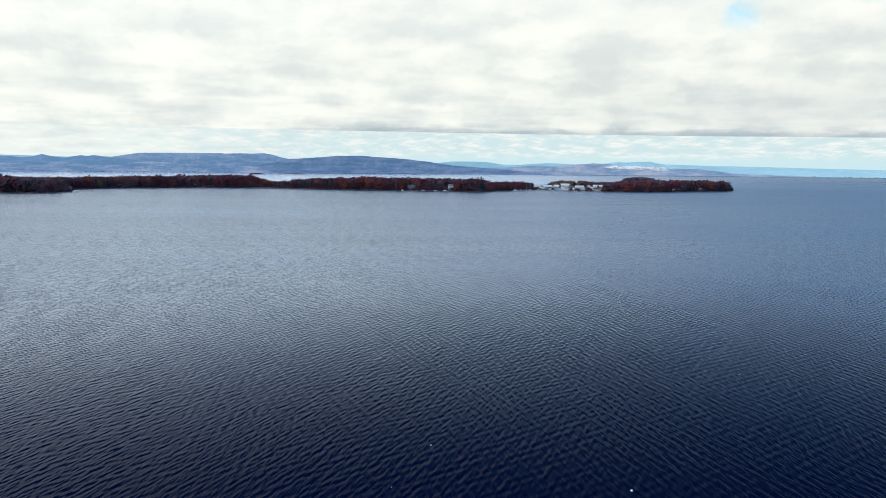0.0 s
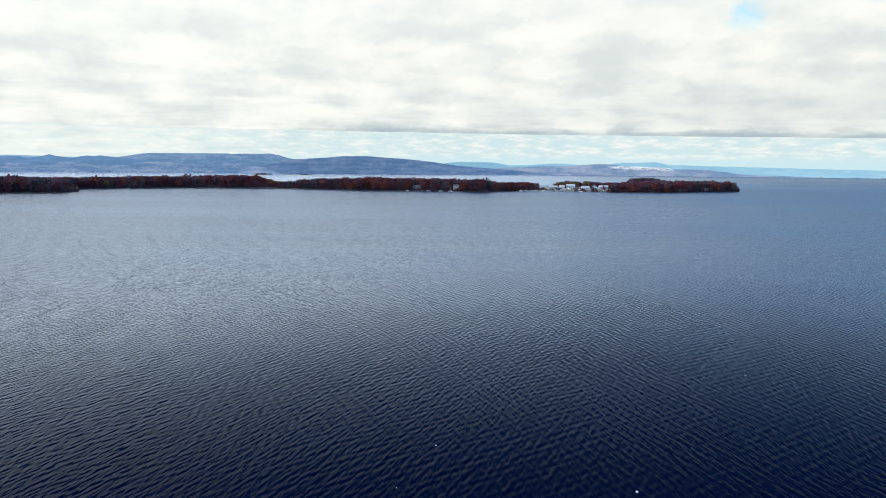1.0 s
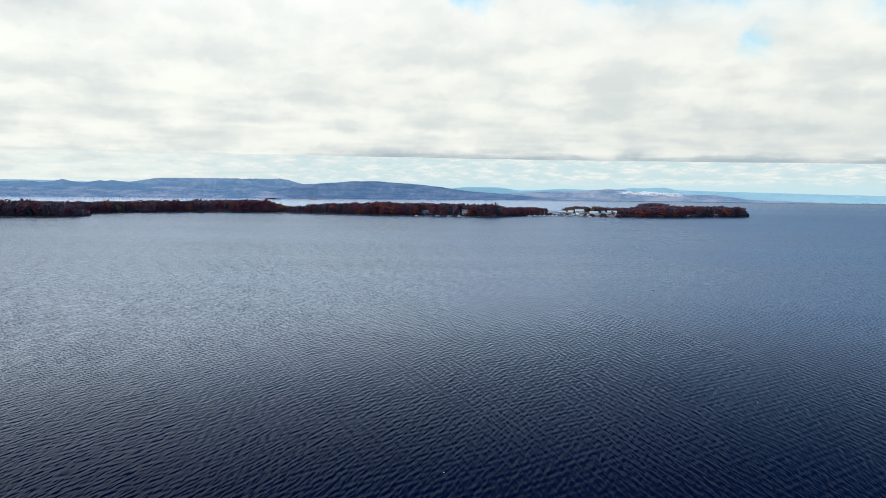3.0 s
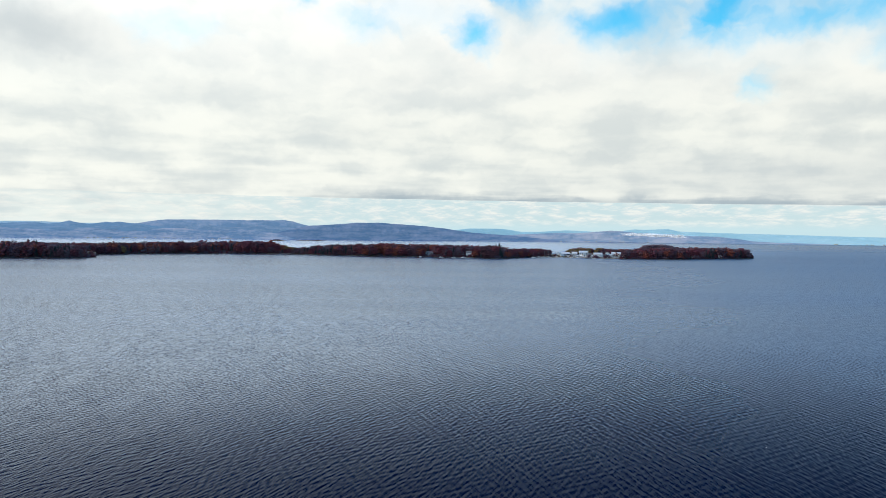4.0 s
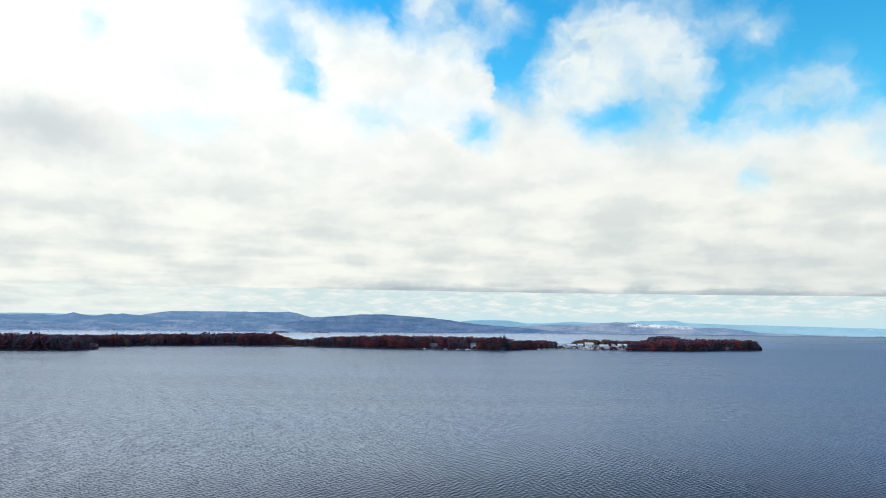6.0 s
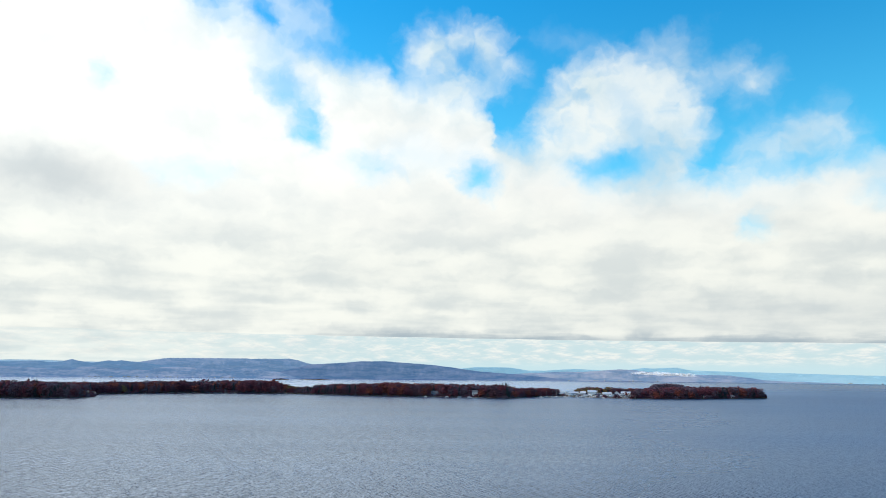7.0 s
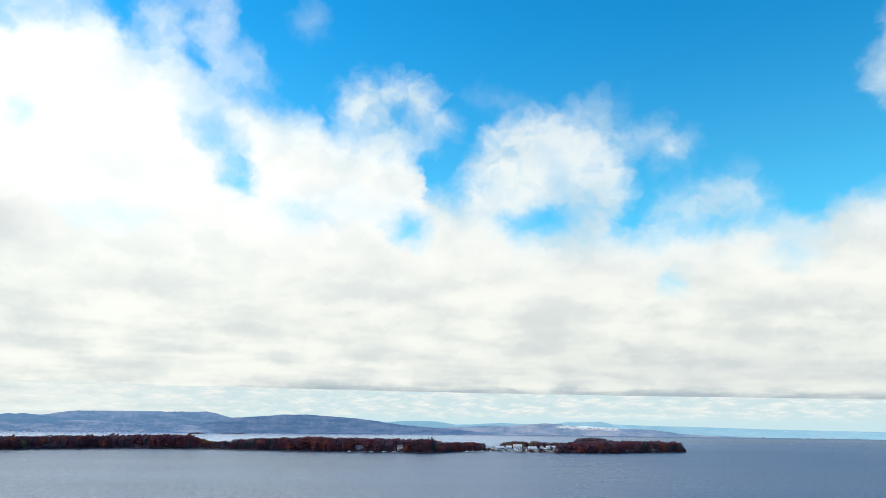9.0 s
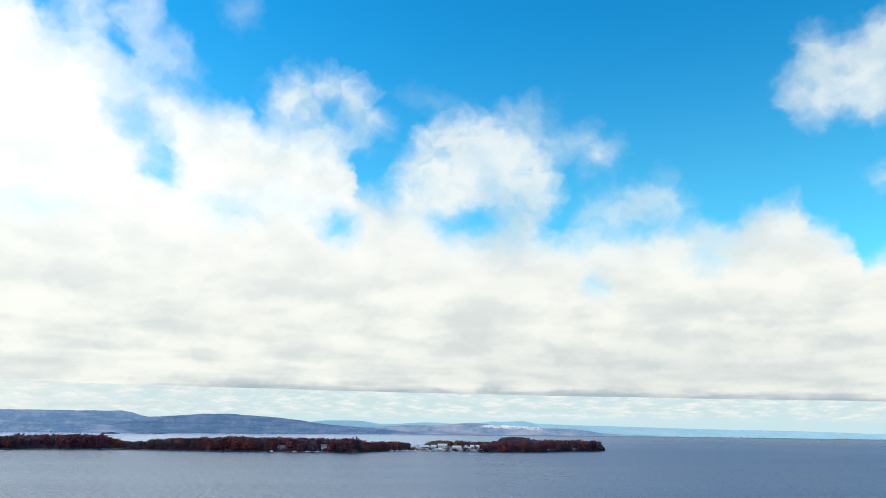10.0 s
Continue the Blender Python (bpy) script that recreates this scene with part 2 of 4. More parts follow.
def water_material():
    m, nt, p = material("lake_water")
    nt.nodes.remove(p)
    pos = where(nt)
    gust = step(nt, fog_noise(nt, vec(nt, "MULTIPLY", pos, (0.0016, 0.006, 1.0)), 1.0, 4.0), 0.35, 0.65)
    turn = put(nt, "ShaderNodeVectorRotate", rotation_type="Z_AXIS")
    nt.links.new(pos, turn.inputs["Vector"])
    turn.inputs["Angle"].default_value = radians(12)
    # two crossing trains of wind waves, summed as slopes
    drift = vec(nt, "SUBTRACT", fog_noise(nt, pos, 0.05, 2.0, 0.5, color=True), (0.5, 0.5, 0.5))
    wpos = vec(nt, "ADD", pos, vec(nt, "MULTIPLY", drift, (2.0, 2.0, 0.0)))
    rng = random.Random(11)
    trains = [None, None]
    for i in range(30):
        lam = 0.42 * (2.4 / 0.42) ** ((i + rng.random()) / 30)
        head = radians(rng.gauss((86, 108)[i % 2], 16))
        k = 2 * math.pi / lam
        ph = mth(nt, "ADD", vec(nt, "DOT_PRODUCT", wpos, (k * math.sin(head), k * math.cos(head), 0.0)), rng.random() * 6.283)
        a = -SLOPE * (1.15 if 0.7 < lam < 1.4 else 0.9)
        term = vec(nt, "MULTIPLY", xyz(nt, *(mth(nt, "COSINE", ph),) * 3), (a * math.sin(head), a * math.cos(head), 0.0))
        trains[i % 2] = term if trains[i % 2] is None else vec(nt, "ADD", trains[i % 2], term)
    # each train comes and goes in patches of its own; far out they even out
    reach = vec(nt, "LENGTH", pos)
    even = step(nt, reach, 130.0, 380.0)
    rule = step(nt, fog_noise(nt, vec(nt, "MULTIPLY", pos, (1.0, 0.6, 1.0)), 0.04, 3.0, 0.6), 0.38, 0.62, 0.40, 1.20)
    gain = [rule, mth(nt, "SUBTRACT", 1.60, rule)]
    gain = [mth(nt, "MULTIPLY_ADD", mth(nt, "SUBTRACT", 0.88, g), even, g) for g in gain]
    slope = vec(nt, "ADD", *(vec(nt, "MULTIPLY", train, xyz(nt, g, g, 0.0)) for train, g in zip(trains, gain)))
    # cat's-paw ripples a hand wide
    tiny = vec(nt, "SUBTRACT", fog_noise(nt, vec(nt, "MULTIPLY", turn.outputs[0], (1.0, 0.5, 0.0)), 3.2, 3.0, 0.65, color=True), (0.5, 0.5, 0.5))
    slope = vec(nt, "ADD", slope, vec(nt, "MULTIPLY", tiny, (0.16, 0.16, 0.0)))
    squall = step(nt, fog_noise(nt, vec(nt, "MULTIPLY", pos, (1.0, 0.5, 1.0)), 0.045, 3.0, 0.55), 0.3, 0.7, 0.8, 1.2)
    squall = mth(nt, "MULTIPLY_ADD", mth(nt, "SUBTRACT", 1.0, squall), even, squall)
    # a fresher breeze out on the open lake
    squall = mth(nt, "MULTIPLY", squall, step(nt, reach, 80.0, 600.0, 0.92, 1.0))
    slope = vec(nt, "MULTIPLY", slope, xyz(nt, squall, squall, 0.0))
    geo = put(nt, "ShaderNodeNewGeometry").outputs["Normal"]
    facing = vec(nt, "NORMALIZE", vec(nt, "ADD", geo, slope))
    # cat's paws: wind-ruffled flecks turn some of the sheen away
    fleck = fog_noise(nt, vec(nt, "MULTIPLY", turn.outputs[0], (1.0, 0.13, 1.0)), 0.40, 6.0, 0.75)
    sheen_gain = step(nt, fleck, 0.36, 0.64, 0.95 * SHEEN, 1.05 * SHEEN)
    lane = fog_noise(nt, vec(nt, "MULTIPLY", pos, (0.0022, 0.011, 1.0)), 1.0, 7.0, 0.68)
    # sheen painted by side: reflection share raised towards -x, lowered towards +x
    sp = put(nt, "ShaderNodeSeparateXYZ")
    nt.links.new(pos, sp.inputs[0])
    bearing = mth(nt, "DIVIDE", sp.outputs[0], mth(nt, "ADD", mth(nt, "ABSOLUTE", sp.outputs[1]), 120.0))
    sheen_gain = mth(nt, "MULTIPLY", sheen_gain, step(nt, bearing, -0.32, 0.32, 1.52, 0.85))
    body = put(nt, "ShaderNodeBsdfDiffuse")
    murk = fog_noise(nt, vec(nt, "MULTIPLY", pos, (0.004, 0.012, 1.0)), 1.0, 3.0)
    nt.links.new(ramp(nt, murk, [(0.3, (0.0006, 0.0019, 0.016)), (0.7, (0.0008, 0.0027, 0.022))]), body.inputs["Color"])
    gloss = put(nt, "ShaderNodeBsdfGlossy")
    gloss.inputs["Color"].default_value = (0.72, 0.825, 1.0, 1.0)
    chop = mth(nt, "MULTIPLY", step(nt, bearing, -0.3, 0.6, 0.17, 0.30), step(nt, reach, 1400.0, 4500.0, 1.0, 0.5))
    nt.links.new(mth(nt, "MULTIPLY_ADD", gust, 0.04, chop), gloss.inputs["Roughness"])
    fres = put(nt, "ShaderNodeFresnel")
    fres.inputs["IOR"].default_value = 1.33
    for n in (gloss, fres, body):
        nt.links.new(facing, n.inputs["Normal"])
    mix = put(nt, "ShaderNodeMixShader")
    # wave backs brighten little against level water, wave faces darken much
    level = put(nt, "ShaderNodeFresnel")
    level.inputs["IOR"].default_value = 1.33
    nt.links.new(xyz(nt, 0.0, 0.0, 1.0), level.inputs["Normal"])
    tilt = mth(nt, "POWER", mth(nt, "DIVIDE", fres.outputs[0], level.outputs[0]), 2.7)
    tilt = mth(nt, "DIVIDE", mth(nt, "MULTIPLY", tilt, 2.9), mth(nt, "ADD", tilt, 1.9))
    mirror = mth(nt, "MULTIPLY", mth(nt, "POWER", level.outputs[0], 2.5), tilt)
    sheen = mth(nt, "SMOOTH_MIN", mth(nt, "MULTIPLY", mirror, sheen_gain), 0.49, 0.25)
    # pale strip painted in: reflection share raised from 1450 m outwards
    far_sheen = mth(nt, "MULTIPLY", step(nt, reach, 1450.0, 1900.0), step(nt, bearing, 0.50, 0.05, 0.06, 0.66))
    sheen = mth(nt, "MULTIPLY", sheen, mth(nt, "ADD", far_sheen, 1.0))
    # a second sideways gain painted into the sheen
    sheen = mth(nt, "MULTIPLY", sheen, step(nt, bearing, -0.45, 0.50, 1.26, 0.92))
    # groups of waves, seen as grain far out
    group = fog_noise(nt, vec(nt, "MULTIPLY", turn.outputs[0], (1.0, 0.25, 1.0)), 0.50, 3.0, 0.8)
    group = mth(nt, "SUBTRACT", group, 0.5)
    sheen = mth(nt, "MULTIPLY", sheen, mth(nt, "MULTIPLY_ADD", group, step(nt, reach, 120.0, 450.0, 0.5, 0.9), 1.0))
    nt.links.new(mth(nt, "MULTIPLY", sheen, step(nt, lane, 0.34, 0.66, 0.97, 1.02)), mix.inputs[0])
    nt.links.new(body.outputs[0], mix.inputs[1])
    nt.links.new(gloss.outputs[0], mix.inputs[2])
    nt.links.new(mix.outputs[0], nt.nodes["Material Output"].inputs[0])
    return m


def foliage(name, dark, light):
    """Leaves: two tones by clump, drifting from tree to tree."""
    m, nt, p = material(name, 0.85, 0.15)
    geo = put(nt, "ShaderNodeNewGeometry")
    obj = put(nt, "ShaderNodeObjectInfo")
    spot = fog_noise(nt, geo.outputs["Position"], 0.11, 4.0)
    v = mth(nt, "MULTIPLY_ADD", geo.outputs["Random Per Island"], 0.30, mth(nt, "MULTIPLY", obj.outputs["Random"], 0.25))
    v = mth(nt, "ADD", mth(nt, "ADD", v, 0.12), mth(nt, "MULTIPLY", mth(nt, "SUBTRACT", spot, 0.5), 1.0))
    nt.links.new(ramp(nt, v, [(0.0, dark), (1.0, light)]), p.inputs["Base Color"])
    return m


def plain(name, a, b, scale, rough=0.8, spec=0.3, relief=0.0, stretch=(1, 1, 1)):
    """A surface with grain at two sizes between two tones."""
    m, nt, p = material(name, rough, spec)
    pos = vec(nt, "MULTIPLY", where(nt), stretch)
    n = mth(nt, "ADD", mth(nt, "MULTIPLY", fog_noise(nt, pos, scale, 4.0), 0.6), mth(nt, "MULTIPLY", fog_noise(nt, pos, scale * 7, 4.0), 0.4))
    nt.links.new(ramp(nt, n, [(0.32, a), (0.68, b)]), p.inputs["Base Color"])
    if relief:
        bump(nt, p, n, 0.6, relief)
    return m


def distance_material(name, cold, warm, haze_glow, share):
    """Far woods and fields on a slope; light scattered over the kilometres is painted in as emission."""
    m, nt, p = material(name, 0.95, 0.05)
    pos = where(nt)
    # patches of woods and fields, also painted sun patches and cloud shadow
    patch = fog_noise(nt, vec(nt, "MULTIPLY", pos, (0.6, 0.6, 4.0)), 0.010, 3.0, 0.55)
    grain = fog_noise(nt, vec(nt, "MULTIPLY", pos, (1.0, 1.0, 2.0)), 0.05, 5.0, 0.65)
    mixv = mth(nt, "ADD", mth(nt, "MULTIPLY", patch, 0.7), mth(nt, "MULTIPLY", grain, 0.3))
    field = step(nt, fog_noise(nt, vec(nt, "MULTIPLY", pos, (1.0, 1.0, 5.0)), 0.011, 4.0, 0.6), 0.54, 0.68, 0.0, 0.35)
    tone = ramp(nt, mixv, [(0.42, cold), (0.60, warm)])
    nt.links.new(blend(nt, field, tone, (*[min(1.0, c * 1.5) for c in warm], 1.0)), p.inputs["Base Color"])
    p.inputs["Emission Color"].default_value = (*haze_glow, 1.0)
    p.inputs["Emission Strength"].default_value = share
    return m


WATER = water_material()
LEAVES = {
    "russet": foliage("russet_leaves", (0.052, 0.020, 0.034), (0.290, 0.080, 0.098)),
    "brown": foliage("brown_leaves", (0.056, 0.032, 0.046), (0.200, 0.092, 0.112)),
    "orange": foliage("orange_leaves", (0.105, 0.032, 0.032), (0.430, 0.130, 0.088)),
    "gold": foliage("gold_leaves", (0.130, 0.085, 0.038), (0.400, 0.260, 0.120)),
    "grey": foliage("bare_twigs", (0.082, 0.060, 0.084), (0.215, 0.150, 0.184)),
    "green": foliage("pine_needles", (0.018, 0.028, 0.034), (0.064, 0.078, 0.082)),
}
BARK = plain("bark", (0.035, 0.028, 0.024), (0.10, 0.085, 0.07), 1.2, 0.9, 0.1, 0.05, (1, 1, 0.3))
SOIL = plain("shore_soil", (0.055, 0.040, 0.028), (0.16, 0.125, 0.085), 0.06, 0.95, 0.1, 0.2)
SAND = plain("beach_gravel", (0.30, 0.27, 0.25), (0.50, 0.46, 0.42), 0.3, 0.95, 0.1, 0.1)
STRAW = plain("dry_lawn", (0.22, 0.19, 0.11), (0.38, 0.33, 0.21), 0.2, 0.95, 0.1, 0.1)
ROCK = plain("shore_rock", (0.12, 0.115, 0.11), (0.34, 0.32, 0.30), 0.5, 0.9, 0.2, 0.1)
WHITE = plain("white_paint", (0.80, 0.81, 0.81), (0.88, 0.88, 0.87), 0.4, 0.5, 0.4)
CREAM = plain("cream_siding", (0.50, 0.47, 0.40), (0.64, 0.61, 0.53), 0.4, 0.7, 0.3)
BLUEGREY = plain("blue_grey_siding", (0.30, 0.36, 0.42), (0.42, 0.48, 0.54), 0.4, 0.7, 0.3)
ROOF_GREY = plain("grey_shingle", (0.12, 0.12, 0.13), (0.24, 0.24, 0.25), 0.8, 0.9, 0.2)
ROOF_PALE = plain("pale_metal_roof", (0.70, 0.72, 0.73), (0.82, 0.83, 0.84), 0.3, 0.4, 0.5)
GLASS = plain("window_glass", (0.02, 0.025, 0.03), (0.05, 0.06, 0.07), 0.5, 0.1, 0.6)
TIMBER = plain("dock_timber", (0.22, 0.20, 0.17), (0.40, 0.37, 0.33), 0.6, 0.9, 0.2)
ALLOY = plain("mast_alloy", (0.55, 0.56, 0.58), (0.70, 0.71, 0.72), 0.5, 0.35, 0.6)
NAVY = plain("navy_canvas", (0.02, 0.03, 0.07), (0.04, 0.06, 0.12), 0.5, 0.8, 0.2)


# ---- mesh helpers ----
def mesh_of(name, verts, faces, mats, index=None, smooth=False):
    me = bpy.data.meshes.new(name)
    me.from_pydata(verts if isinstance(verts, list) else verts.tolist(), [], faces if isinstance(faces, list) else faces.tolist())
    for m in mats:
        me.materials.append(m)
    if index is not None:
        me.polygons.foreach_set("material_index", np.asarray(index, dtype=np.int32))
    if smooth:
        me.polygons.foreach_set("use_smooth", np.ones(len(me.polygons), dtype=bool))
    me.update()
    return me


def part(name, bm, mat, parent, label=""):
    me = bpy.data.meshes.new(name)
    bm.normal_update()
    bm.to_mesh(me)
    bm.free()
    me.materials.append(mat)
    ob = new(name, me)
    ob.parent = parent
    return tagged(ob, label)


def box(bm, x0, x1, y0, y1, z0, z1, bevel=0.0):
    made = bmesh.ops.create_cube(bm, size=1.0)["verts"]
    bmesh.ops.scale(bm, vec=(x1 - x0, y1 - y0, z1 - z0), verts=made)
    bmesh.ops.translate(bm, vec=((x0 + x1) / 2, (y0 + y1) / 2, (z0 + z1) / 2), verts=made)
    if bevel:
        edges = list({e for v in made for e in v.link_edges})
        bmesh.ops.bevel(bm, geom=edges, offset=bevel, segments=1, affect="EDGES")


def rod(bm, a, b, r0, r1, n=6):
    a, b = Vector(a), Vector(b)
    m = Matrix.Translation((a + b) / 2) @ (b - a).to_track_quat("Z", "Y").to_matrix().to_4x4()
    bmesh.ops.create_cone(bm, cap_ends=True, segments=n, radius1=r0, radius2=r1, depth=(b - a).length, matrix=m)


def polar(az, d):
    return d * math.sin(radians(az)), d * math.cos(radians(az))


# ---- lake ----
def build_lake():
    h, edge = EYE[2], 4960.0
    az = np.concatenate([np.arange(-180, -37, 2.5), np.arange(-36, 46.01, 0.1), np.arange(47.5, 180, 2.5)])
    dep = np.concatenate([np.array([88, 75, 60, 48, 40, 34, 30]), np.arange(27.5, 14.0, -0.055), np.arange(14.0, 8.0, -0.075), np.arange(8.0, 1.6, -0.12), np.linspace(1.55, 0.4620, 40)])
    r = np.minimum(h / np.tan(np.radians(dep)), edge)
    step_r = np.gradient(r)
    step_a = np.radians(np.gradient(az))
    A, Rr = np.meshgrid(np.radians(az), r)
    SR, SA = np.meshgrid(step_a, step_r)[::-1]
    x, y = Rr * np.sin(A), Rr * np.cos(A)
    z = np.zeros_like(x)
    rng = np.random.RandomState(4)
    for i in range(64):
        lam = 0.45 * (1.5 / 0.45) ** rng.rand()
        towards = radians(rng.normal((86, 107)[i % 2], 11))
        k = 2 * math.pi / lam
        kx, ky = k * math.sin(towards), k * math.cos(towards)
        amp = 0.018 / k * (1.25 if 0.55 < lam < 1.2 else 0.85)
        along = np.abs(kx * np.sin(A) + ky * np.cos(A)) * SR
        across = np.abs(kx * np.cos(A) - ky * np.sin(A)) * Rr * SA
        keep = np.clip(1.5 - (along + across) / 1.5, 0, 1)
        group = 0.75 + 0.5 * np.sin(kx * 0.11 * x + ky * 0.07 * y + rng.rand() * 6)
        z += amp * keep * group * np.sin(kx * x + ky * y + rng.rand() * 6.283)
    z *= np.clip((Rr - 40) / 25, 0, 1)
    z = z + 2.4 * (z * z - 0.0015)      # crests sharper than troughs
    nr, na = x.shape
    verts = np.stack([x, y, z], -1).reshape(-1, 3)
    i, j = np.meshgrid(np.arange(nr - 1), np.arange(na), indexing="ij")
    j2 = (j + 1) % na
    quads = np.stack([i * na + j, i * na + j2, (i + 1) * na + j2, (i + 1) * na + j], -1).reshape(-1, 4)
    me = bpy.data.meshes.new("water")
    me.vertices.add(len(verts) + 1)
    me.vertices.foreach_set("co", np.concatenate([verts.ravel(), [0, 0, 0]]))
    tris = np.stack([(np.arange(na) + 1) % na, np.arange(na), np.full(na, len(verts))], -1)
    me.loops.add(quads.size + tris.size)
    me.loops.foreach_set("vertex_index", np.concatenate([quads.ravel(), tris.ravel()]).astype(np.int32))
    me.polygons.add(len(quads) + len(tris))
    starts = np.concatenate([np.arange(len(quads)) * 4, quads.size + np.arange(len(tris)) * 3])
    me.polygons.foreach_set("loop_start", starts.astype(np.int32))
    me.polygons.foreach_set("use_smooth", np.ones(len(starts), dtype=bool))
    me.update(calc_edges=True)
    me.validate()
    me.materials.append(WATER)
    tagged(new("water", me), "dark blue lake water with crossing wind ripples", "lake", kind="structure")


build_lake()

# ---- the wooded peninsula: azimuth, distance of the shore, top of the canopy over the lake ----
SHORE = [(-40, 1190, 22), (-32.2, 1181, 23.5), (-30.2, 1157, 21.5), (-28.75, 1165, 19), (-28.5, 1167, 6), (-27.86, 1175, 3),
         (-27.75, 1324, 20), (-25, 1360, 21), (-21.2, 1389, 22.0), (-17, 1385, 24), (-15.3, 1380, 23.5), (-14.4, 1365, 18),
         (-13.6, 1345, 13), (-12.6, 1325, 16), (-10.1, 1290, 19.5), (-7.7, 1260, 22), (-3.9, 1238, 22), (-1, 1219, 22),
         (1.5, 1210, 21), (3.0, 1181, 22.5), (3.9, 1219, 15), (5.3, 1273, 16), (7.0, 1300, 14), (7.6, 1309, 11), (8.1, 1305, 8),
         (8.8, 1295, 16), (10, 1280, 18), (12.4, 1266, 17), (14.6, 1276, 17.5), (16.4, 1287, 20), (18.5, 1332, 21), (21.5, 1420, 21), (22.3, 1450, 20)]
SH = np.array(SHORE, dtype=float)


def shore_at(az):
    return float(np.interp(az, SH[:, 0], SH[:, 1]))


def canopy_at(az):
    return float(np.interp(az, SH[:, 0], SH[:, 2]))


def depth_at(az):
    """Breadth of the land behind the shore."""
    if az > 21.0:
        return 12 + 90 * math.sqrt(max(0.0, (22.45 - az) / 1.45))
    if -15.0 < az < -12.0:
        return 70
    if az < -27.8:
        return 290
    return 130 + 200 * math.exp(-((az - 15.6) / 1.6) ** 2)


def ground_z(az, u):
    """u: 0 at the near shore, 1 at the far one."""
    rise = min(1.0, u / 0.16) ** 0.7 * min(1.0, (1 - u) / 0.12)
    return -0.6 + 2.2 * rise + 3.2 * math.sin(math.pi * min(1, u * 1.1)) ** 2 + 1.2 * rise * noise.noise((az * 0.9, u * 2, 3.1))


def wobble(az):
    return 5.0 * noise.noise((az * 2.1, 0.3, 0.0)) + 2.0 * noise.noise((az * 9.0, 1.3, 0.0))


def build_land(name, az0, az1, label):
    n, rows = int((az1 - az0) / 0.1), 14
    verts, faces = [], []
    for i in range(n + 1):
        a = az0 + (az1 - az0) * i / n
        d0, dep = shore_at(a) + wobble(a), depth_at(a)
        for j in range(rows + 1):
            u = (j / rows) ** 1.6
            px, py = polar(a, d0 + u * dep)
            verts.append((px, py, ground_z(a, u)))
    for i in range(n):
        for j in range(rows):
            q = i * (rows + 1) + j
            faces.append((q, q + rows + 1, q + rows + 2, q + 1))
    tagged(new(name, mesh_of(name, verts, faces, [SOIL], smooth=True)), label, "ground", kind="structure")


build_land("ground_headland", -44, -27.86, "low brown wooded headland with a stony shore")
build_land("ground", -27.75, 22.45, "low brown peninsula of soil and stones in the lake")


# ---- trees ----
def clump_mesh(centres, radii, rng):
    """Many small irregular leaf clumps, eight faces each."""
    o = np.array([(1, 0, 0), (-1, 0, 0), (0, 1, 0), (0, -1, 0), (0, 0, 1), (0, 0, -1)], dtype=float)
    f = np.array([(0, 2, 4), (2, 1, 4), (1, 3, 4), (3, 0, 4), (2, 0, 5), (1, 2, 5), (3, 1, 5), (0, 3, 5)])
    verts, faces = [], []
    t, base = 1.618, 0
    io = np.array([(-1, t, 0), (1, t, 0), (-1, -t, 0), (1, -t, 0), (0, -1, t), (0, 1, t), (0, -1, -t), (0, 1, -t), (t, 0, -1), (t, 0, 1), (-t, 0, -1), (-t, 0, 1)]) / 1.9
    jf = np.array([(0, 11, 5), (0, 5, 1), (0, 1, 7), (0, 7, 10), (0, 10, 11), (1, 5, 9), (5, 11, 4), (11, 10, 2), (10, 7, 6), (7, 1, 8),
                   (3, 9, 4), (3, 4, 2), (3, 2, 6), (3, 6, 8), (3, 8, 9), (4, 9, 5), (2, 4, 11), (6, 2, 10), (8, 6, 7), (9, 8, 1)])
    for c, r in zip(centres, radii):
        form, side = (io, jf) if 0.062 < r < 0.25 else (o, f)      # the boughs' cores are rounder than the loose clumps
        q = Euler(rng.uniform(0, 6.3, 3)).to_matrix()
        s = rng.uniform(0.8, 1.12, (len(form), 1)) * form * r
        verts.append((s @ np.array(q).T) * np.array((1, 1, 0.8)) + c)
        faces.append(side + base)
        base += len(form)
    return np.concatenate(verts), np.concatenate(faces)


def broadleaf(rng, n, size, core=0.95):
    """Crown of a unit tree (1 high), lobes round a short trunk."""
    lobes = [(np.array((0, 0, 0.60)), 0.22), (np.array((0, 0, 0.36)), 0.22)]
    for k in range(16):
        t = k * 2.4 + rng.uniform(-0.4, 0.4)
        z = 0.17 + 0.71 * (k + 0.5) / 16
        reach = 0.31 * math.sqrt(max(0.02, 1 - ((z - 0.40) / 0.52) ** 2)) * rng.uniform(0.72, 1.08)
        lobes.append((np.array((reach * math.cos(t), reach * math.sin(t), z + rng.uniform(-0.03, 0.03))), rng.uniform(0.085, 0.135)))
    cs, rs = [c for c, r in lobes], [r * core for c, r in lobes]
    for k in range(n):
        c, r = lobes[k % len(lobes)]
        v = rng.normal(size=3)
        v /= np.linalg.norm(v)
        v[2] = v[2] * 0.95 + 0.1
        cs.append(c + v * r * rng.uniform(0.74, 1.0))
        rs.append(size * rng.uniform(0.7, 1.3))
    return clump_mesh(cs, rs, rng)


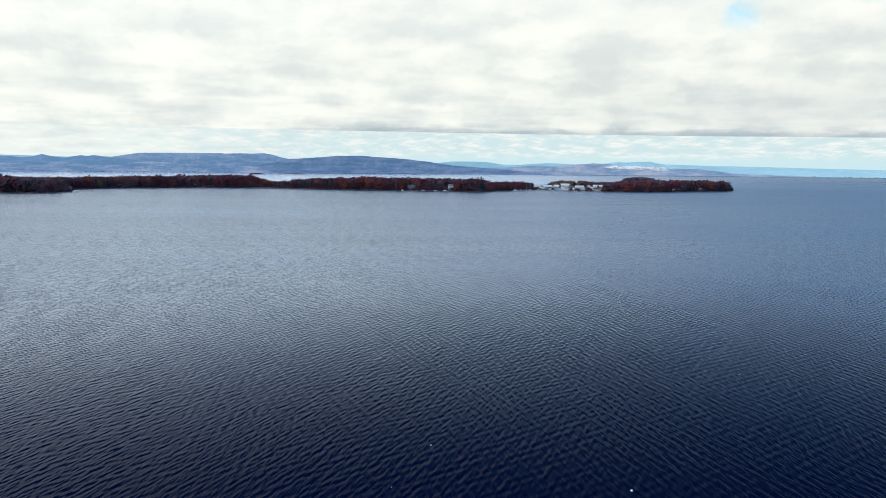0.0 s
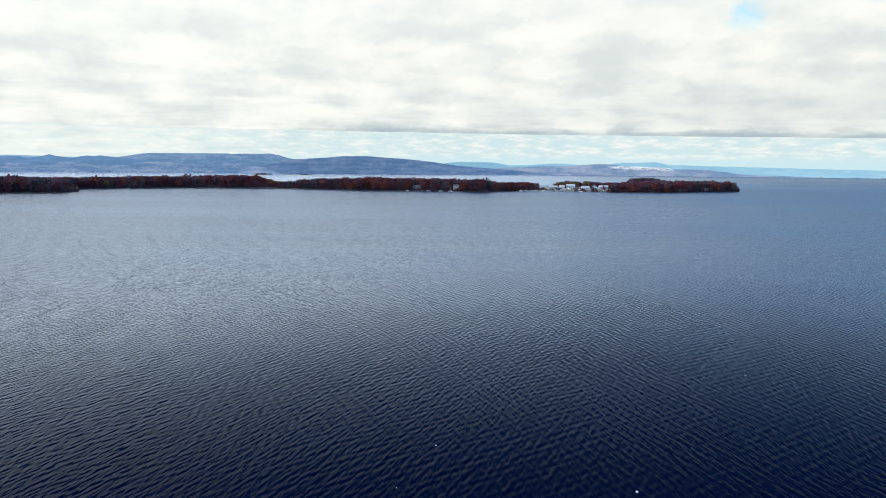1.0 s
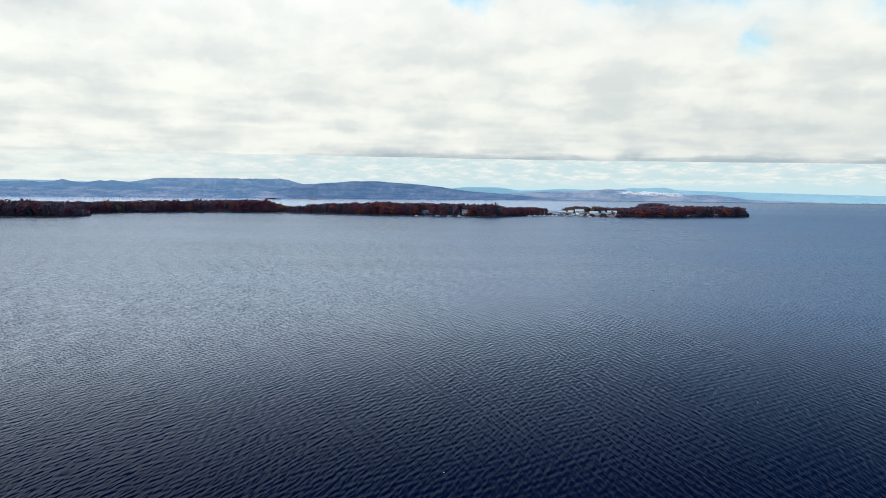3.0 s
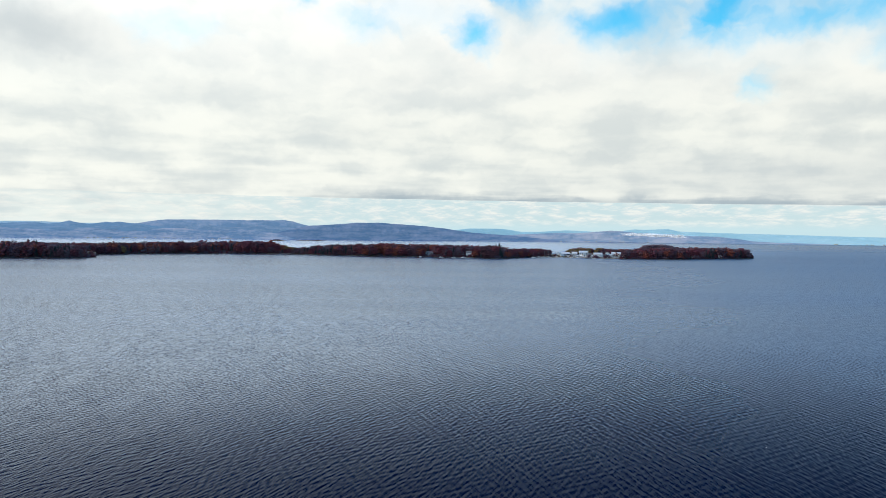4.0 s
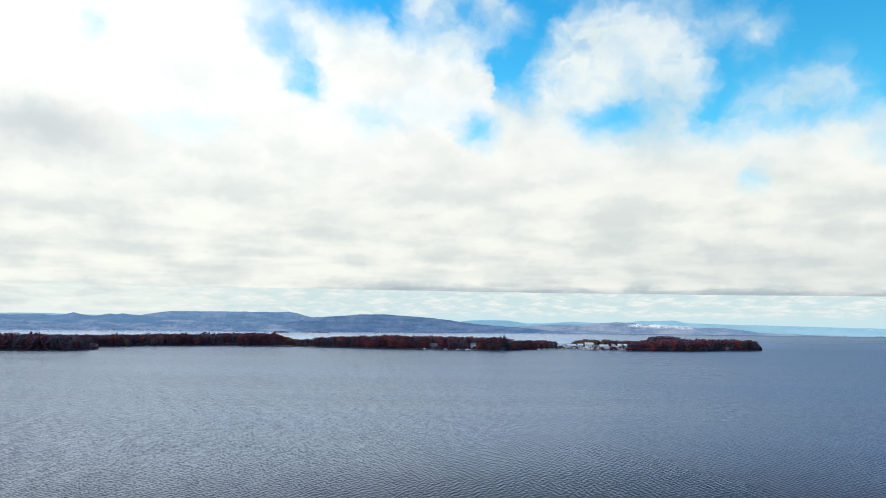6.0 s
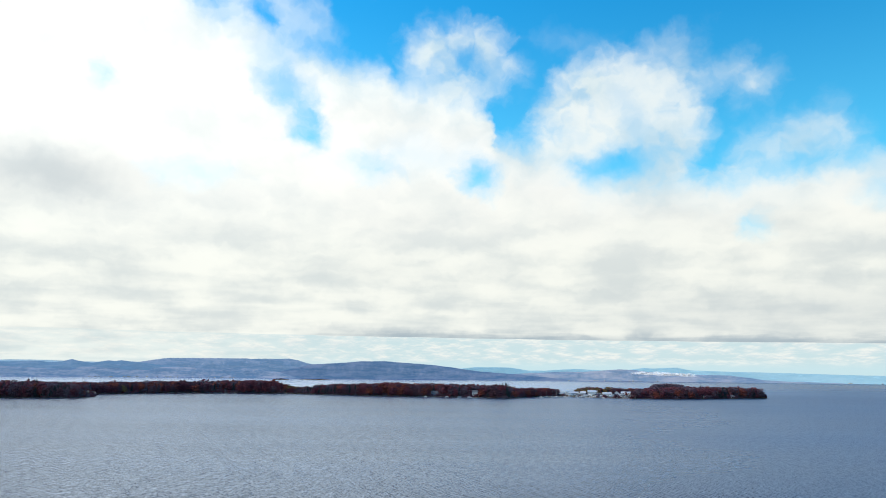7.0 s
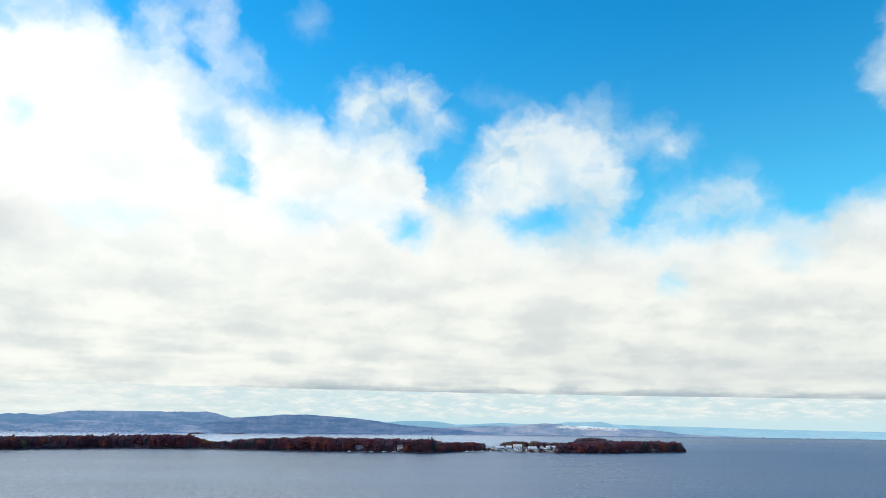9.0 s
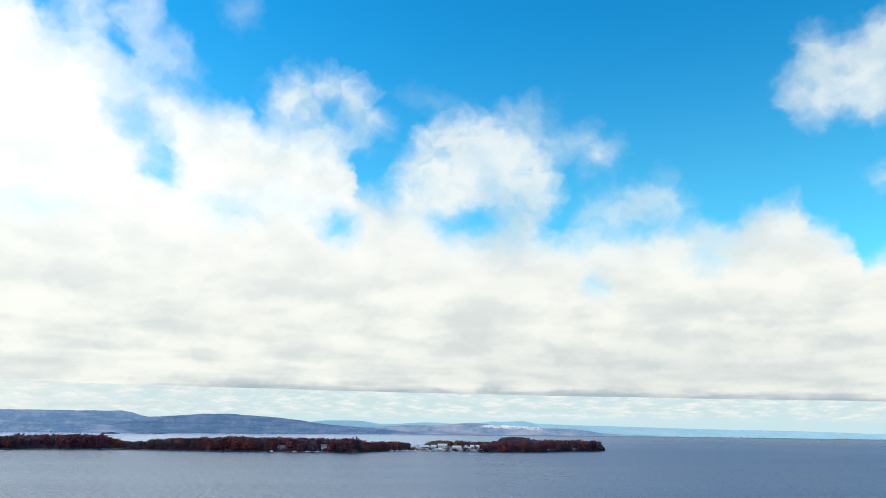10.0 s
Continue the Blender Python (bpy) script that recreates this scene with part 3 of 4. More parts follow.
def pine(rng, n, size):
    cs, rs = [], []
    for k in range(n):
        u = (k + rng.rand()) / n
        t = rng.uniform(0, 6.283)
        reach = 0.19 * (1 - u) ** 0.7 * rng.uniform(0.45, 1.15) + 0.01
        cs.append(np.array((reach * math.cos(t), reach * math.sin(t), 0.24 + 0.74 * u - reach * 0.25)))
        rs.append(size * rng.uniform(0.7, 1.2) * (1.15 - 0.6 * u))
    return clump_mesh(cs, rs, rng)


KINDS = [("russet", 0.29), ("brown", 0.25), ("orange", 0.06), ("gold", 0.003), ("grey", 0.20), ("green", 0.14)]
WORDS = {"russet": "russet red autumn tree on the lake shore", "brown": "brown-leaved autumn tree on the lake shore",
         "orange": "orange autumn tree on the lake shore", "gold": "yellow-green autumn tree behind the shore",
         "grey": "nearly bare grey-brown tree on the lake shore", "green": "dark green pine on the lake shore"}


def choose_kind(az, rng):
    if 8.2 < az < 11.2 and rng.rand() < 0.6:
        return "gold"
    if -14.2 < az < -12.4 and rng.rand() < 0.3:
        return "gold"
    if (-12.6 < az < -7.6 or -33 < az < -29.4) and rng.rand() < 0.34:
        return "green"
    if (-7.4 < az < -3.6 or -17.6 < az < -14.6 or 4.6 < az < 6.8) and rng.rand() < 0.45:
        return "russet" if rng.rand() < 0.75 else "orange"
    drift = noise.noise((az * 0.55, 4.0, 0.0))
    w = np.array([p * (1 + (1.3 * drift if k in ("russet", "orange") else -1.3 * drift if k in ("green", "grey") else 0)) for k, p in KINDS])
    w = np.clip(w, 0.01, None)
    return KINDS[rng.choice(len(KINDS), p=w / w.sum())][0]


CLEARINGS = [(-2.6, 20), (0.65, 20), (18.2, 14), (20.1, 13), (-24.6, 12), (-19.1, 12), (-18.6, 10)]      # cottages in the woods


def stand(rng):
    """Places of all trees: azimuth, distance, foot, height, kind, how far back."""
    out = []
    a = -42.0
    while a < 22.3:
        if -27.9 < a < -27.72:
            a += 0.05
            continue
        d0, dep = shore_at(a) + wobble(a), depth_at(a)
        back = 4.0
        while back < dep - 4:
            aa = a + rng.uniform(-0.15, 0.15)
            bb = back + rng.uniform(-2.5, 2.5)
            open_ground = 7.5 < aa < 12.9 and bb < 62 or 7.2 < aa < 8.5
            open_ground |= any(abs(aa - ca) < 0.46 and bb < cb + 6 for ca, cb in CLEARINGS)
            small = open_ground and 8.2 < aa < 12.9 and bb > 18 and rng.rand() < 0.16
            if small:
                out.append((aa, d0 + bb, ground_z(aa, bb / dep) - 0.2, rng.uniform(5, 9), choose_kind(aa, rng), bb))
            if not open_ground and bb > 2.5:
                foot = ground_z(aa, bb / dep) - 0.2
                top = (20.5 if aa < -27.7 and bb > 140 else canopy_at(aa)) * rng.uniform(0.80, 1.03)
                top *= 1.0 if aa > 20.6 else 0.74 if bb < 7 else 0.88 if bb < 14 else 1.0
                if rng.rand() < 0.06:
                    top *= 1.12
                kind = choose_kind(aa, rng)
                out.append((aa, d0 + bb, foot, max(4.0, (top - foot) * (0.9 if kind == "green" else 1.0)), kind, bb))
            back += rng.uniform(7.5, 11.0)
        a += rng.uniform(0.30, 0.44)
    return out


rng = np.random.RandomState(11)
PLACES = stand(rng)
for k in range(70):      # a grove on the rise behind the marina
    ga = rng.uniform(14.5, 16.6)
    PLACES.append((ga, shore_at(ga) + 250 + rng.uniform(-25, 25), 3.0, rng.uniform(21.0, 22.5) - 2.0 * ((ga - 15.55) / 1.05) ** 2, "grey", 250.0))
for ga, gd, gh in ((2.85, 40, 24.5), (3.12, 44, 25.5), (3.3, 36, 23.0), (17.9, 60, 23.0), (-31.6, 50, 25.0)):      # tall pines over the canopy
    PLACES.append((ga, shore_at(ga) + gd, 3.5, gh - 3.5, "green", gd))
front = sorted((p for p in PLACES if p[5] < 16 and p[0] > -36), key=lambda p: p[5])[:290]
chosen = {id(p) for p in front}


def tree_model(kind, seed):
    r = np.random.RandomState(seed)
    root = new("tree")
    bm = bmesh.new()
    lean = r.uniform(-0.02, 0.02, 2)
    rod(bm, (0, 0, 0), (lean[0], lean[1], 0.5), 0.022, 0.014, 7)
    rod(bm, (lean[0], lean[1], 0.5), (lean[0] * 2, lean[1] * 2, 0.86), 0.014, 0.004, 6)
    for k in range(5):
        t, z0 = k * 1.26 + r.uniform(-0.3, 0.3), r.uniform(0.28, 0.55)
        reach = 0.10 if kind == "green" else 0.20
        rod(bm, (lean[0], lean[1], z0), (reach * math.cos(t), reach * math.sin(t), z0 + r.uniform(0.08, 0.2)), 0.009, 0.003, 5)
    part("trunk", bm, BARK, root)
    if kind == "green":
        v, f = pine(r, 90, 0.060)
    else:
        v, f = broadleaf(r, 150 if kind == "grey" else 230, 0.028 if kind == "grey" else 0.034, 0.5 if kind == "grey" else 0.86)
    crown = new("crown", mesh_of("crown", v, f, [LEAVES[kind]], smooth=True))
    crown.parent = root
    return tagged(root, WORDS[kind], "tree", "trees on the shore")


def tree_pose(p, r):
    px, py = polar(p[0], p[1])
    wide = p[3] * (r.uniform(0.8, 1.0) if p[4] == "green" else r.uniform(1.1, 1.5)) * (1.15 if p[3] < 12 else 1.0)
    return Matrix.Translation((px, py, p[2])) @ Matrix.Rotation(r.uniform(0, 6.28), 4, "Z") @ Matrix.Diagonal((wide, wide, p[3], 1))


models = {}
for p in front:
    key = (p[4], int(rng.randint(4)))
    m = tree_pose(p, rng)
    if key not in models:
        models[key] = tree_model(p[4], 50 + 7 * len(models))
        models[key].matrix_basis = m
    else:
        o = models[key]
        c = copy_thing(o, Matrix.Identity(4))
        c.matrix_basis = m


def build_woods(name, places, label, clumps):
    order = [k for k, _ in KINDS]
    rr = np.random.RandomState(23)
    forms = {k: [(pine(rr, clumps, 0.075) if k == "green" else broadleaf(rr, clumps, 0.040 if k == "grey" else 0.046, 0.75 if k == "grey" else 0.92)) for _ in range(5)] for k in order}
    V, F, I, base = [], [], [], 0
    for p in places:
        v, f = forms[p[4]][rr.randint(5)]
        m = np.array(tree_pose(p, rr))
        V.append(v @ m[:3, :3].T + m[:3, 3])
        F.append(f + base)
        I.append(np.full(len(f), order.index(p[4])))
        base += len(v)
    me = mesh_of(name, np.concatenate(V), np.concatenate(F), [LEAVES[k] for k in order], np.concatenate(I), smooth=True)
    tagged(new(name, me), label, "woods", kind="stuff")


# undergrowth and shrubs that close the edge of the woods
SHRUBS = []
a = -42.0
while a < 22.35:
    if not -27.9 < a < -27.72 and not (7.2 < a < 12.6 and rng.rand() < 0.85):
        for k in range(3):
            bb = rng.uniform(3.0, 6.0) + 5.0 * k
            if bb < depth_at(a) - 3:
                SHRUBS.append((a + rng.uniform(-0.05, 0.05), shore_at(a) + wobble(a) + bb, ground_z(a, bb / depth_at(a)) - 1.2, rng.uniform(4.0, 7.5),
                               ("brown", "grey", "green", "russet")[rng.choice(4, p=(0.3, 0.3, 0.3, 0.1))], bb))
    a += 0.16
build_woods("woods", [p for p in PLACES if id(p) not in chosen], "dense russet and brown autumn woods with dark pines", 56)


build_woods("undergrowth", SHRUBS, "brown shrubs and saplings along the wooded shore", 8)


# ---- far land across the lake ----
def build_range(name, rows, d0, d1, mat, label, seed, rough=1.0, foot=-0.5):
    """rows: azimuth and elevation of the skyline from the eye; the slope climbs from d0 to d1."""
    prof = np.array(rows, dtype=float)
    az = np.arange(prof[0, 0], prof[-1, 0] + 0.01, 0.09)
    n, h = 26, EYE[2]
    verts, faces = [], []
    for a in az:
        top = h + d1 * math.tan(radians(float(np.interp(a, prof[:, 0], prof[:, 1]))))
        top += 3.0 * rough * noise.fractal((a * 1.1, seed, 0.0), 0.9, 2.0, 6)
        for j in range(n + 2):
            u = min(j / n, 1.0)
            d = d0 + (d1 - d0) * u + (12 if j > n else 0)
            px, py = polar(a, d)
            spur = 0.55 - 1.5 * abs(noise.noise((a * 0.75 + 0.5 * u, seed + u * 0.9, 1.0))) + 0.45 * noise.fractal((a * 1.9, seed + u * 2.6, 1.0), 0.8, 2.0, 5)
            z = top * (u ** 1.25) * (1 + 1.15 * rough * spur * math.sin(math.pi * u)) + (foot if j == 0 else 0)
            if 0 < j < n:      # no spur rises over the skyline
                z = min(z, (h + d1 * math.tan(radians(float(np.interp(a, prof[:, 0], prof[:, 1]))))) * (0.30 + 0.67 * u))
            verts.append((px, py, -2.0 if j > n else z))
    m = n + 2
    for i in range(len(az) - 1):
        for j in range(m - 1):
            q = i * m + j
            faces.append((q, q + m, q + m + 1, q + 1))
    tagged(new(name, mesh_of(name, verts, faces, [mat], smooth=True)), label, "mountains", kind="structure")


# bluish base tones and emission paint the haze of distance onto each ridge
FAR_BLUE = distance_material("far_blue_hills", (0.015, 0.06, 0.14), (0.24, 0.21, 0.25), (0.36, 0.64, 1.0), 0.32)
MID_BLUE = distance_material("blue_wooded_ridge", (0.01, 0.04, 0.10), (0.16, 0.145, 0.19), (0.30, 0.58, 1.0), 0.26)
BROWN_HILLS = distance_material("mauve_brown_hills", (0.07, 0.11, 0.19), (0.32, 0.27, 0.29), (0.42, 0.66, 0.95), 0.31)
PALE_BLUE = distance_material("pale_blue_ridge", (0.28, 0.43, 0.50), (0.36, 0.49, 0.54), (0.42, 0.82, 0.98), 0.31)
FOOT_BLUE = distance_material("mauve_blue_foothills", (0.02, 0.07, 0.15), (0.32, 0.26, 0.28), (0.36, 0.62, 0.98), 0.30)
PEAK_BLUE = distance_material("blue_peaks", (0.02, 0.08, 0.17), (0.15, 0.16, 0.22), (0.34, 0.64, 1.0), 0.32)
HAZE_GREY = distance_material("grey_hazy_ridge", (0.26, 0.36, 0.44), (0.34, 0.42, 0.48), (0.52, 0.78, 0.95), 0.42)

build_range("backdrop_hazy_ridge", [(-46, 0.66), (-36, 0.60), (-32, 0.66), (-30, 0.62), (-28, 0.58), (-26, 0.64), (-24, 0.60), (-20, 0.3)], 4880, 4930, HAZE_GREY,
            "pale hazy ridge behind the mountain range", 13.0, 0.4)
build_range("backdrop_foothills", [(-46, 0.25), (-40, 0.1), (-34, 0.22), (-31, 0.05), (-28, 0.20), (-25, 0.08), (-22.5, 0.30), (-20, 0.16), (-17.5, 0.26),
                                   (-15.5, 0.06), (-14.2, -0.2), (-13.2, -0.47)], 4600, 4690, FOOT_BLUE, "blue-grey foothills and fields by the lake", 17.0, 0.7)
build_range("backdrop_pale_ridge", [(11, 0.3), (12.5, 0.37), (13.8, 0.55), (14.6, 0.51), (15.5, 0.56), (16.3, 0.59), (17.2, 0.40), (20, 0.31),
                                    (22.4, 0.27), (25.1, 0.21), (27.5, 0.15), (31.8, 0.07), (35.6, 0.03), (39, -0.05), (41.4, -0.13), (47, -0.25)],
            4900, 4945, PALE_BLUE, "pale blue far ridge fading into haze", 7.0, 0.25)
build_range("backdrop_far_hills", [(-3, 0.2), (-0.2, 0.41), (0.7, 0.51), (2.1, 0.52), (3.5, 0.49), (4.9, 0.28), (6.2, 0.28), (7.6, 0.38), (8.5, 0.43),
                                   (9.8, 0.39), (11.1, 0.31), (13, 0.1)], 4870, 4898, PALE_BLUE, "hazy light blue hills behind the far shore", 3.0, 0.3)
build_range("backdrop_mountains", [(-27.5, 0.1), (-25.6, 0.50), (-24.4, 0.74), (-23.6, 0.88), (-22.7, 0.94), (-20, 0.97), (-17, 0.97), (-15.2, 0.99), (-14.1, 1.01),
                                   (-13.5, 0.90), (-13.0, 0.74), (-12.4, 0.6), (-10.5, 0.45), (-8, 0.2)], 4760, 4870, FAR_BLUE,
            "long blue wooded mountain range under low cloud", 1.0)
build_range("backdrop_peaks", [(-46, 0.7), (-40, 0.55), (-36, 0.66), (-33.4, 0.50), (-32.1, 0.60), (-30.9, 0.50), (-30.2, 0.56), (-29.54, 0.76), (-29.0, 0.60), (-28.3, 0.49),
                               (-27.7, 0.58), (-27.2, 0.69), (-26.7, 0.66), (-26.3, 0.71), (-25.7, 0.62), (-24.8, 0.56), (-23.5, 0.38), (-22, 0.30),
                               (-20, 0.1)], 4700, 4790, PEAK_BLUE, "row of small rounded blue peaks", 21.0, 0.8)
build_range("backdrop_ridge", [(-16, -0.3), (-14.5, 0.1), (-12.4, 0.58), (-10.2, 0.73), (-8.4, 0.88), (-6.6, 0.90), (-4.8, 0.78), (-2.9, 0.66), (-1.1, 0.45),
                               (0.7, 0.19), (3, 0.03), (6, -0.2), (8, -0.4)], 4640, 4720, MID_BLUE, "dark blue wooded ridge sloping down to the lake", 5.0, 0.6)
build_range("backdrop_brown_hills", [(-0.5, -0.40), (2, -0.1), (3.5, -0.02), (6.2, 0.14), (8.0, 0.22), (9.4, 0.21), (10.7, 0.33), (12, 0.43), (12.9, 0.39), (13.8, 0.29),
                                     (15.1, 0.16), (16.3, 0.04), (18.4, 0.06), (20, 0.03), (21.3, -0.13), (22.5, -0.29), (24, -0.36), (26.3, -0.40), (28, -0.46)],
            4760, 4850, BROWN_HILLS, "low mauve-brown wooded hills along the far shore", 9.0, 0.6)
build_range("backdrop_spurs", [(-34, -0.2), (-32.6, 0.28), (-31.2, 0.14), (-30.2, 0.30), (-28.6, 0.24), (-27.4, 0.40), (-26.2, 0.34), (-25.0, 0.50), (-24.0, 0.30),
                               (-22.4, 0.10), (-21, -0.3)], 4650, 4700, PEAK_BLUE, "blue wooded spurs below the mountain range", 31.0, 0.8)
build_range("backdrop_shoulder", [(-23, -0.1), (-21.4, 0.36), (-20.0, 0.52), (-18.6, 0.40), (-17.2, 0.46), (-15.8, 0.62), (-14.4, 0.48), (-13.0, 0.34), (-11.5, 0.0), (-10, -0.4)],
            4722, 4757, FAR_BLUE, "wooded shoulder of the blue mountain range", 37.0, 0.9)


def far_hamlets():
    """Pale houses strung along the far shore, each a gabled block."""
    r = np.random.RandomState(52)
    verts, faces = [], []
    for az0, az1, d, count in ((-29.5, -17.5, 4598, 26), (8.0, 16.5, 4756, 14), (26.0, 34.0, 4890, 20), (38.0, 42.0, 4890, 10)):
        for k in range(count):
            a = az0 + (az1 - az0) * r.beta(1.2, 1.2)
            px, py = polar(a, d + r.uniform(-3, 1))
            w, dp, h, rise, z = r.uniform(4, 12), r.uniform(4, 7), r.uniform(1.5, 3), r.uniform(1, 2), r.uniform(0.2, 2.0)
            m = Matrix.Translation((px, py, z)) @ Matrix.Rotation(radians(-a + r.uniform(-40, 40)), 4, "Z")
            q = len(verts)
            ring = [(-dp / 2, -5.0), (dp / 2, -5.0), (dp / 2, h), (0, h + rise), (-dp / 2, h)]
            verts += [tuple(m @ Vector((x, y, zz))) for x in (-w / 2, w / 2) for y, zz in ring]
            faces += [tuple(q + i for i in (4, 3, 2, 1, 0)), tuple(q + 5 + i for i in range(5))]
            faces += [(q + i, q + (i + 1) % 5, q + 5 + (i + 1) % 5, q + 5 + i) for i in range(5)]
    tagged(new("far_houses", mesh_of("far_houses", verts, faces, [CREAM])), "tiny pale houses strung along the far shore", "houses", kind="stuff")


far_hamlets()


# ---- low cloud lying on the hills ----
def cloud_material():
    m, nt, p = material("low_cloud_vapour", 1.0, 0.0)
    p.inputs["Base Color"].default_value = (0.92, 0.93, 0.94, 1)
    n = fog_noise(nt, vec(nt, "MULTIPLY", where(nt), (1.0, 1.0, 2.0)), 0.024, 4.0, 0.55)
    nt.links.new(step(nt, n, 0.28, 0.66, 0.0, 0.42), p.inputs["Alpha"])
    # steady emission whitens the vapour in place of daylight scattered inside it
    p.inputs["Emission Color"].default_value = (0.9, 0.94, 1.0, 1)
    p.inputs["Emission Strength"].default_value = 0.25
    return m


def build_low_cloud(az0, az1, el0, el1, stray, count, wide, tall, seed, label):
    r = np.random.RandomState(seed)
    bm = bmesh.new()
    for k in range(count):
        u = r.rand()
        a = az0 + (az1 - az0) * u
        px, py = polar(a, 4752 + r.uniform(-6, 2))
        z = 40 + 4750 * math.tan(radians(el0 + (el1 - el0) * u + r.normal(0, stray)))
        m = Matrix.Translation((px, py, z)) @ Matrix.Rotation(radians(-a), 4, "Z") @ Matrix.Diagonal((r.uniform(0.4, 1.3) * wide, 8, r.uniform(0.5, 1.3) * tall, 1))
        bmesh.ops.create_icosphere(bm, subdivisions=2, radius=1.0, matrix=m)
    for v in bm.verts:
        v.co.z += 1.5 * noise.noise(v.co * 0.08)
    for f in bm.faces:
        f.smooth = True
    me = bpy.data.meshes.new("low_cloud")
    bm.to_mesh(me)
    bm.free()
    me.materials.append(VAPOUR)
    tagged(new("low_cloud", me), label, "cloud", kind="stuff")


VAPOUR = cloud_material()
build_low_cloud(13.1, 17.3, 0.17, 0.02, 0.05, 70, 46.0, 4.5, 3, "white low cloud lying on the far hills")


# ---- islets in the far water ----
def build_islet(az0, az1, d, high):
    verts, faces, n = [], [], 30
    for i in range(n + 1):
        u = i / n
        a = az0 + (az1 - az0) * u
        bulge = math.sin(math.pi * u) ** 0.6
        for j, (off, z) in enumerate(((-22, -0.5), (-10, 0.5), (0, 0.8), (12, 0.5), (24, -0.5))):
            px, py = polar(a, d + off * (0.2 + 0.8 * bulge))
            verts.append((px, py, z * (1 + high * 0.4 * bulge) if z > 0 else z))
    for i in range(n):
        for j in range(4):
            q = i * 5 + j
            faces.append((q, q + 5, q + 6, q + 1))
    tagged(new("ground_islet", mesh_of("ground_islet", verts, faces, [SOIL], smooth=True)), "small low wooded islet in open water", "islet", kind="structure")
    r = np.random.RandomState(int(100 * az1) % 97)
    spots = []
    for k in range(int((az1 - az0) * 45)):
        u = r.rand()
        h = high * (0.3 + 0.7 * math.sin(math.pi * u)) * r.uniform(0.6, 1.1)
        spots.append((az0 + (az1 - az0) * u, d + r.uniform(-8, 8), 0.0, h, ("grey", "green", "brown")[r.randint(3)], 5.0))
    build_woods("islet_trees", spots, "dark low trees on a small islet", 8)


build_islet(-15.4, -14.1, 3650, 8.0)
build_islet(-13.3, -10.9, 3800, 4.5)
build_islet(-11.9, -11.3, 3700, 7.0)


# ---- pale open ground along the shore ----
def build_strip(az0, az1, back0, back1, mat, label):
    """A strip of ground between two distances from the waterline, narrowing to its ends."""
    n, rows = 24, 5
    verts, faces = [], []
    for i in range(n + 1):
        a = az0 + (az1 - az0) * i / n
        wide = math.sin(math.pi * (0.06 + 0.88 * i / n)) ** 0.5
        for j in range(rows + 1):
            bb = back0 + (back1 - back0) * wide * j / rows
            px, py = polar(a, shore_at(a) + wobble(a) + bb)
            verts.append((px, py, ground_z(a, bb / depth_at(a)) + 0.22))
    for i in range(n):
        for j in range(rows):
            q = i * (rows + 1) + j
            faces.append((q, q + rows + 1, q + rows + 2, q + 1))
    tagged(new("beach", mesh_of("beach", verts, faces, [mat], smooth=True)), label, "shore", kind="structure")


build_strip(-19.6, -18.0, 2.0, 11.0, STRAW, "pale dry lawn sloping to the lake")
build_strip(-15.6, -13.7, 1.4, 6.0, SAND, "narrow pale stony beach")
build_strip(-13.4, -10.6, 1.4, 4.5, SAND, "narrow pale stony beach")
build_strip(-6.4, -1.8, 1.4, 4.5, SAND, "narrow pale stony beach below the woods")
build_strip(-1.2, 2.2, 1.4, 5.0, SAND, "narrow pale stony beach by the cottages")
build_strip(7.4, 13.2, 1.6, 9.0, SAND, "pale gravel hard of the marina")


# ---- stones along the shore ----
def build_stones():
    r = np.random.RandomState(8)
    cs, rs = [], []
    for k in range(2600):
        a = r.uniform(-38, 22.4)
        if -27.9 < a < -27.72:
            continue
        px, py = polar(a, shore_at(a) + wobble(a) + r.uniform(-1.0, 3.5))
        cs.append(np.array((px, py, 0.15)))
        rs.append(r.uniform(0.3, 1.0))
    v, f = clump_mesh(cs, rs, r)
    tagged(new("shore_stones", mesh_of("shore_stones", v, f, [ROCK])), "pale grey stones along the waterline", "stones", kind="stuff")


build_stones()


# ---- houses, sheds, boats and docks ----
def ashore(az, back):
    d = shore_at(az) + wobble(az) + back
    px, py = polar(az, d)
    return px, py, ground_z(az, back / depth_at(az)) - 0.1


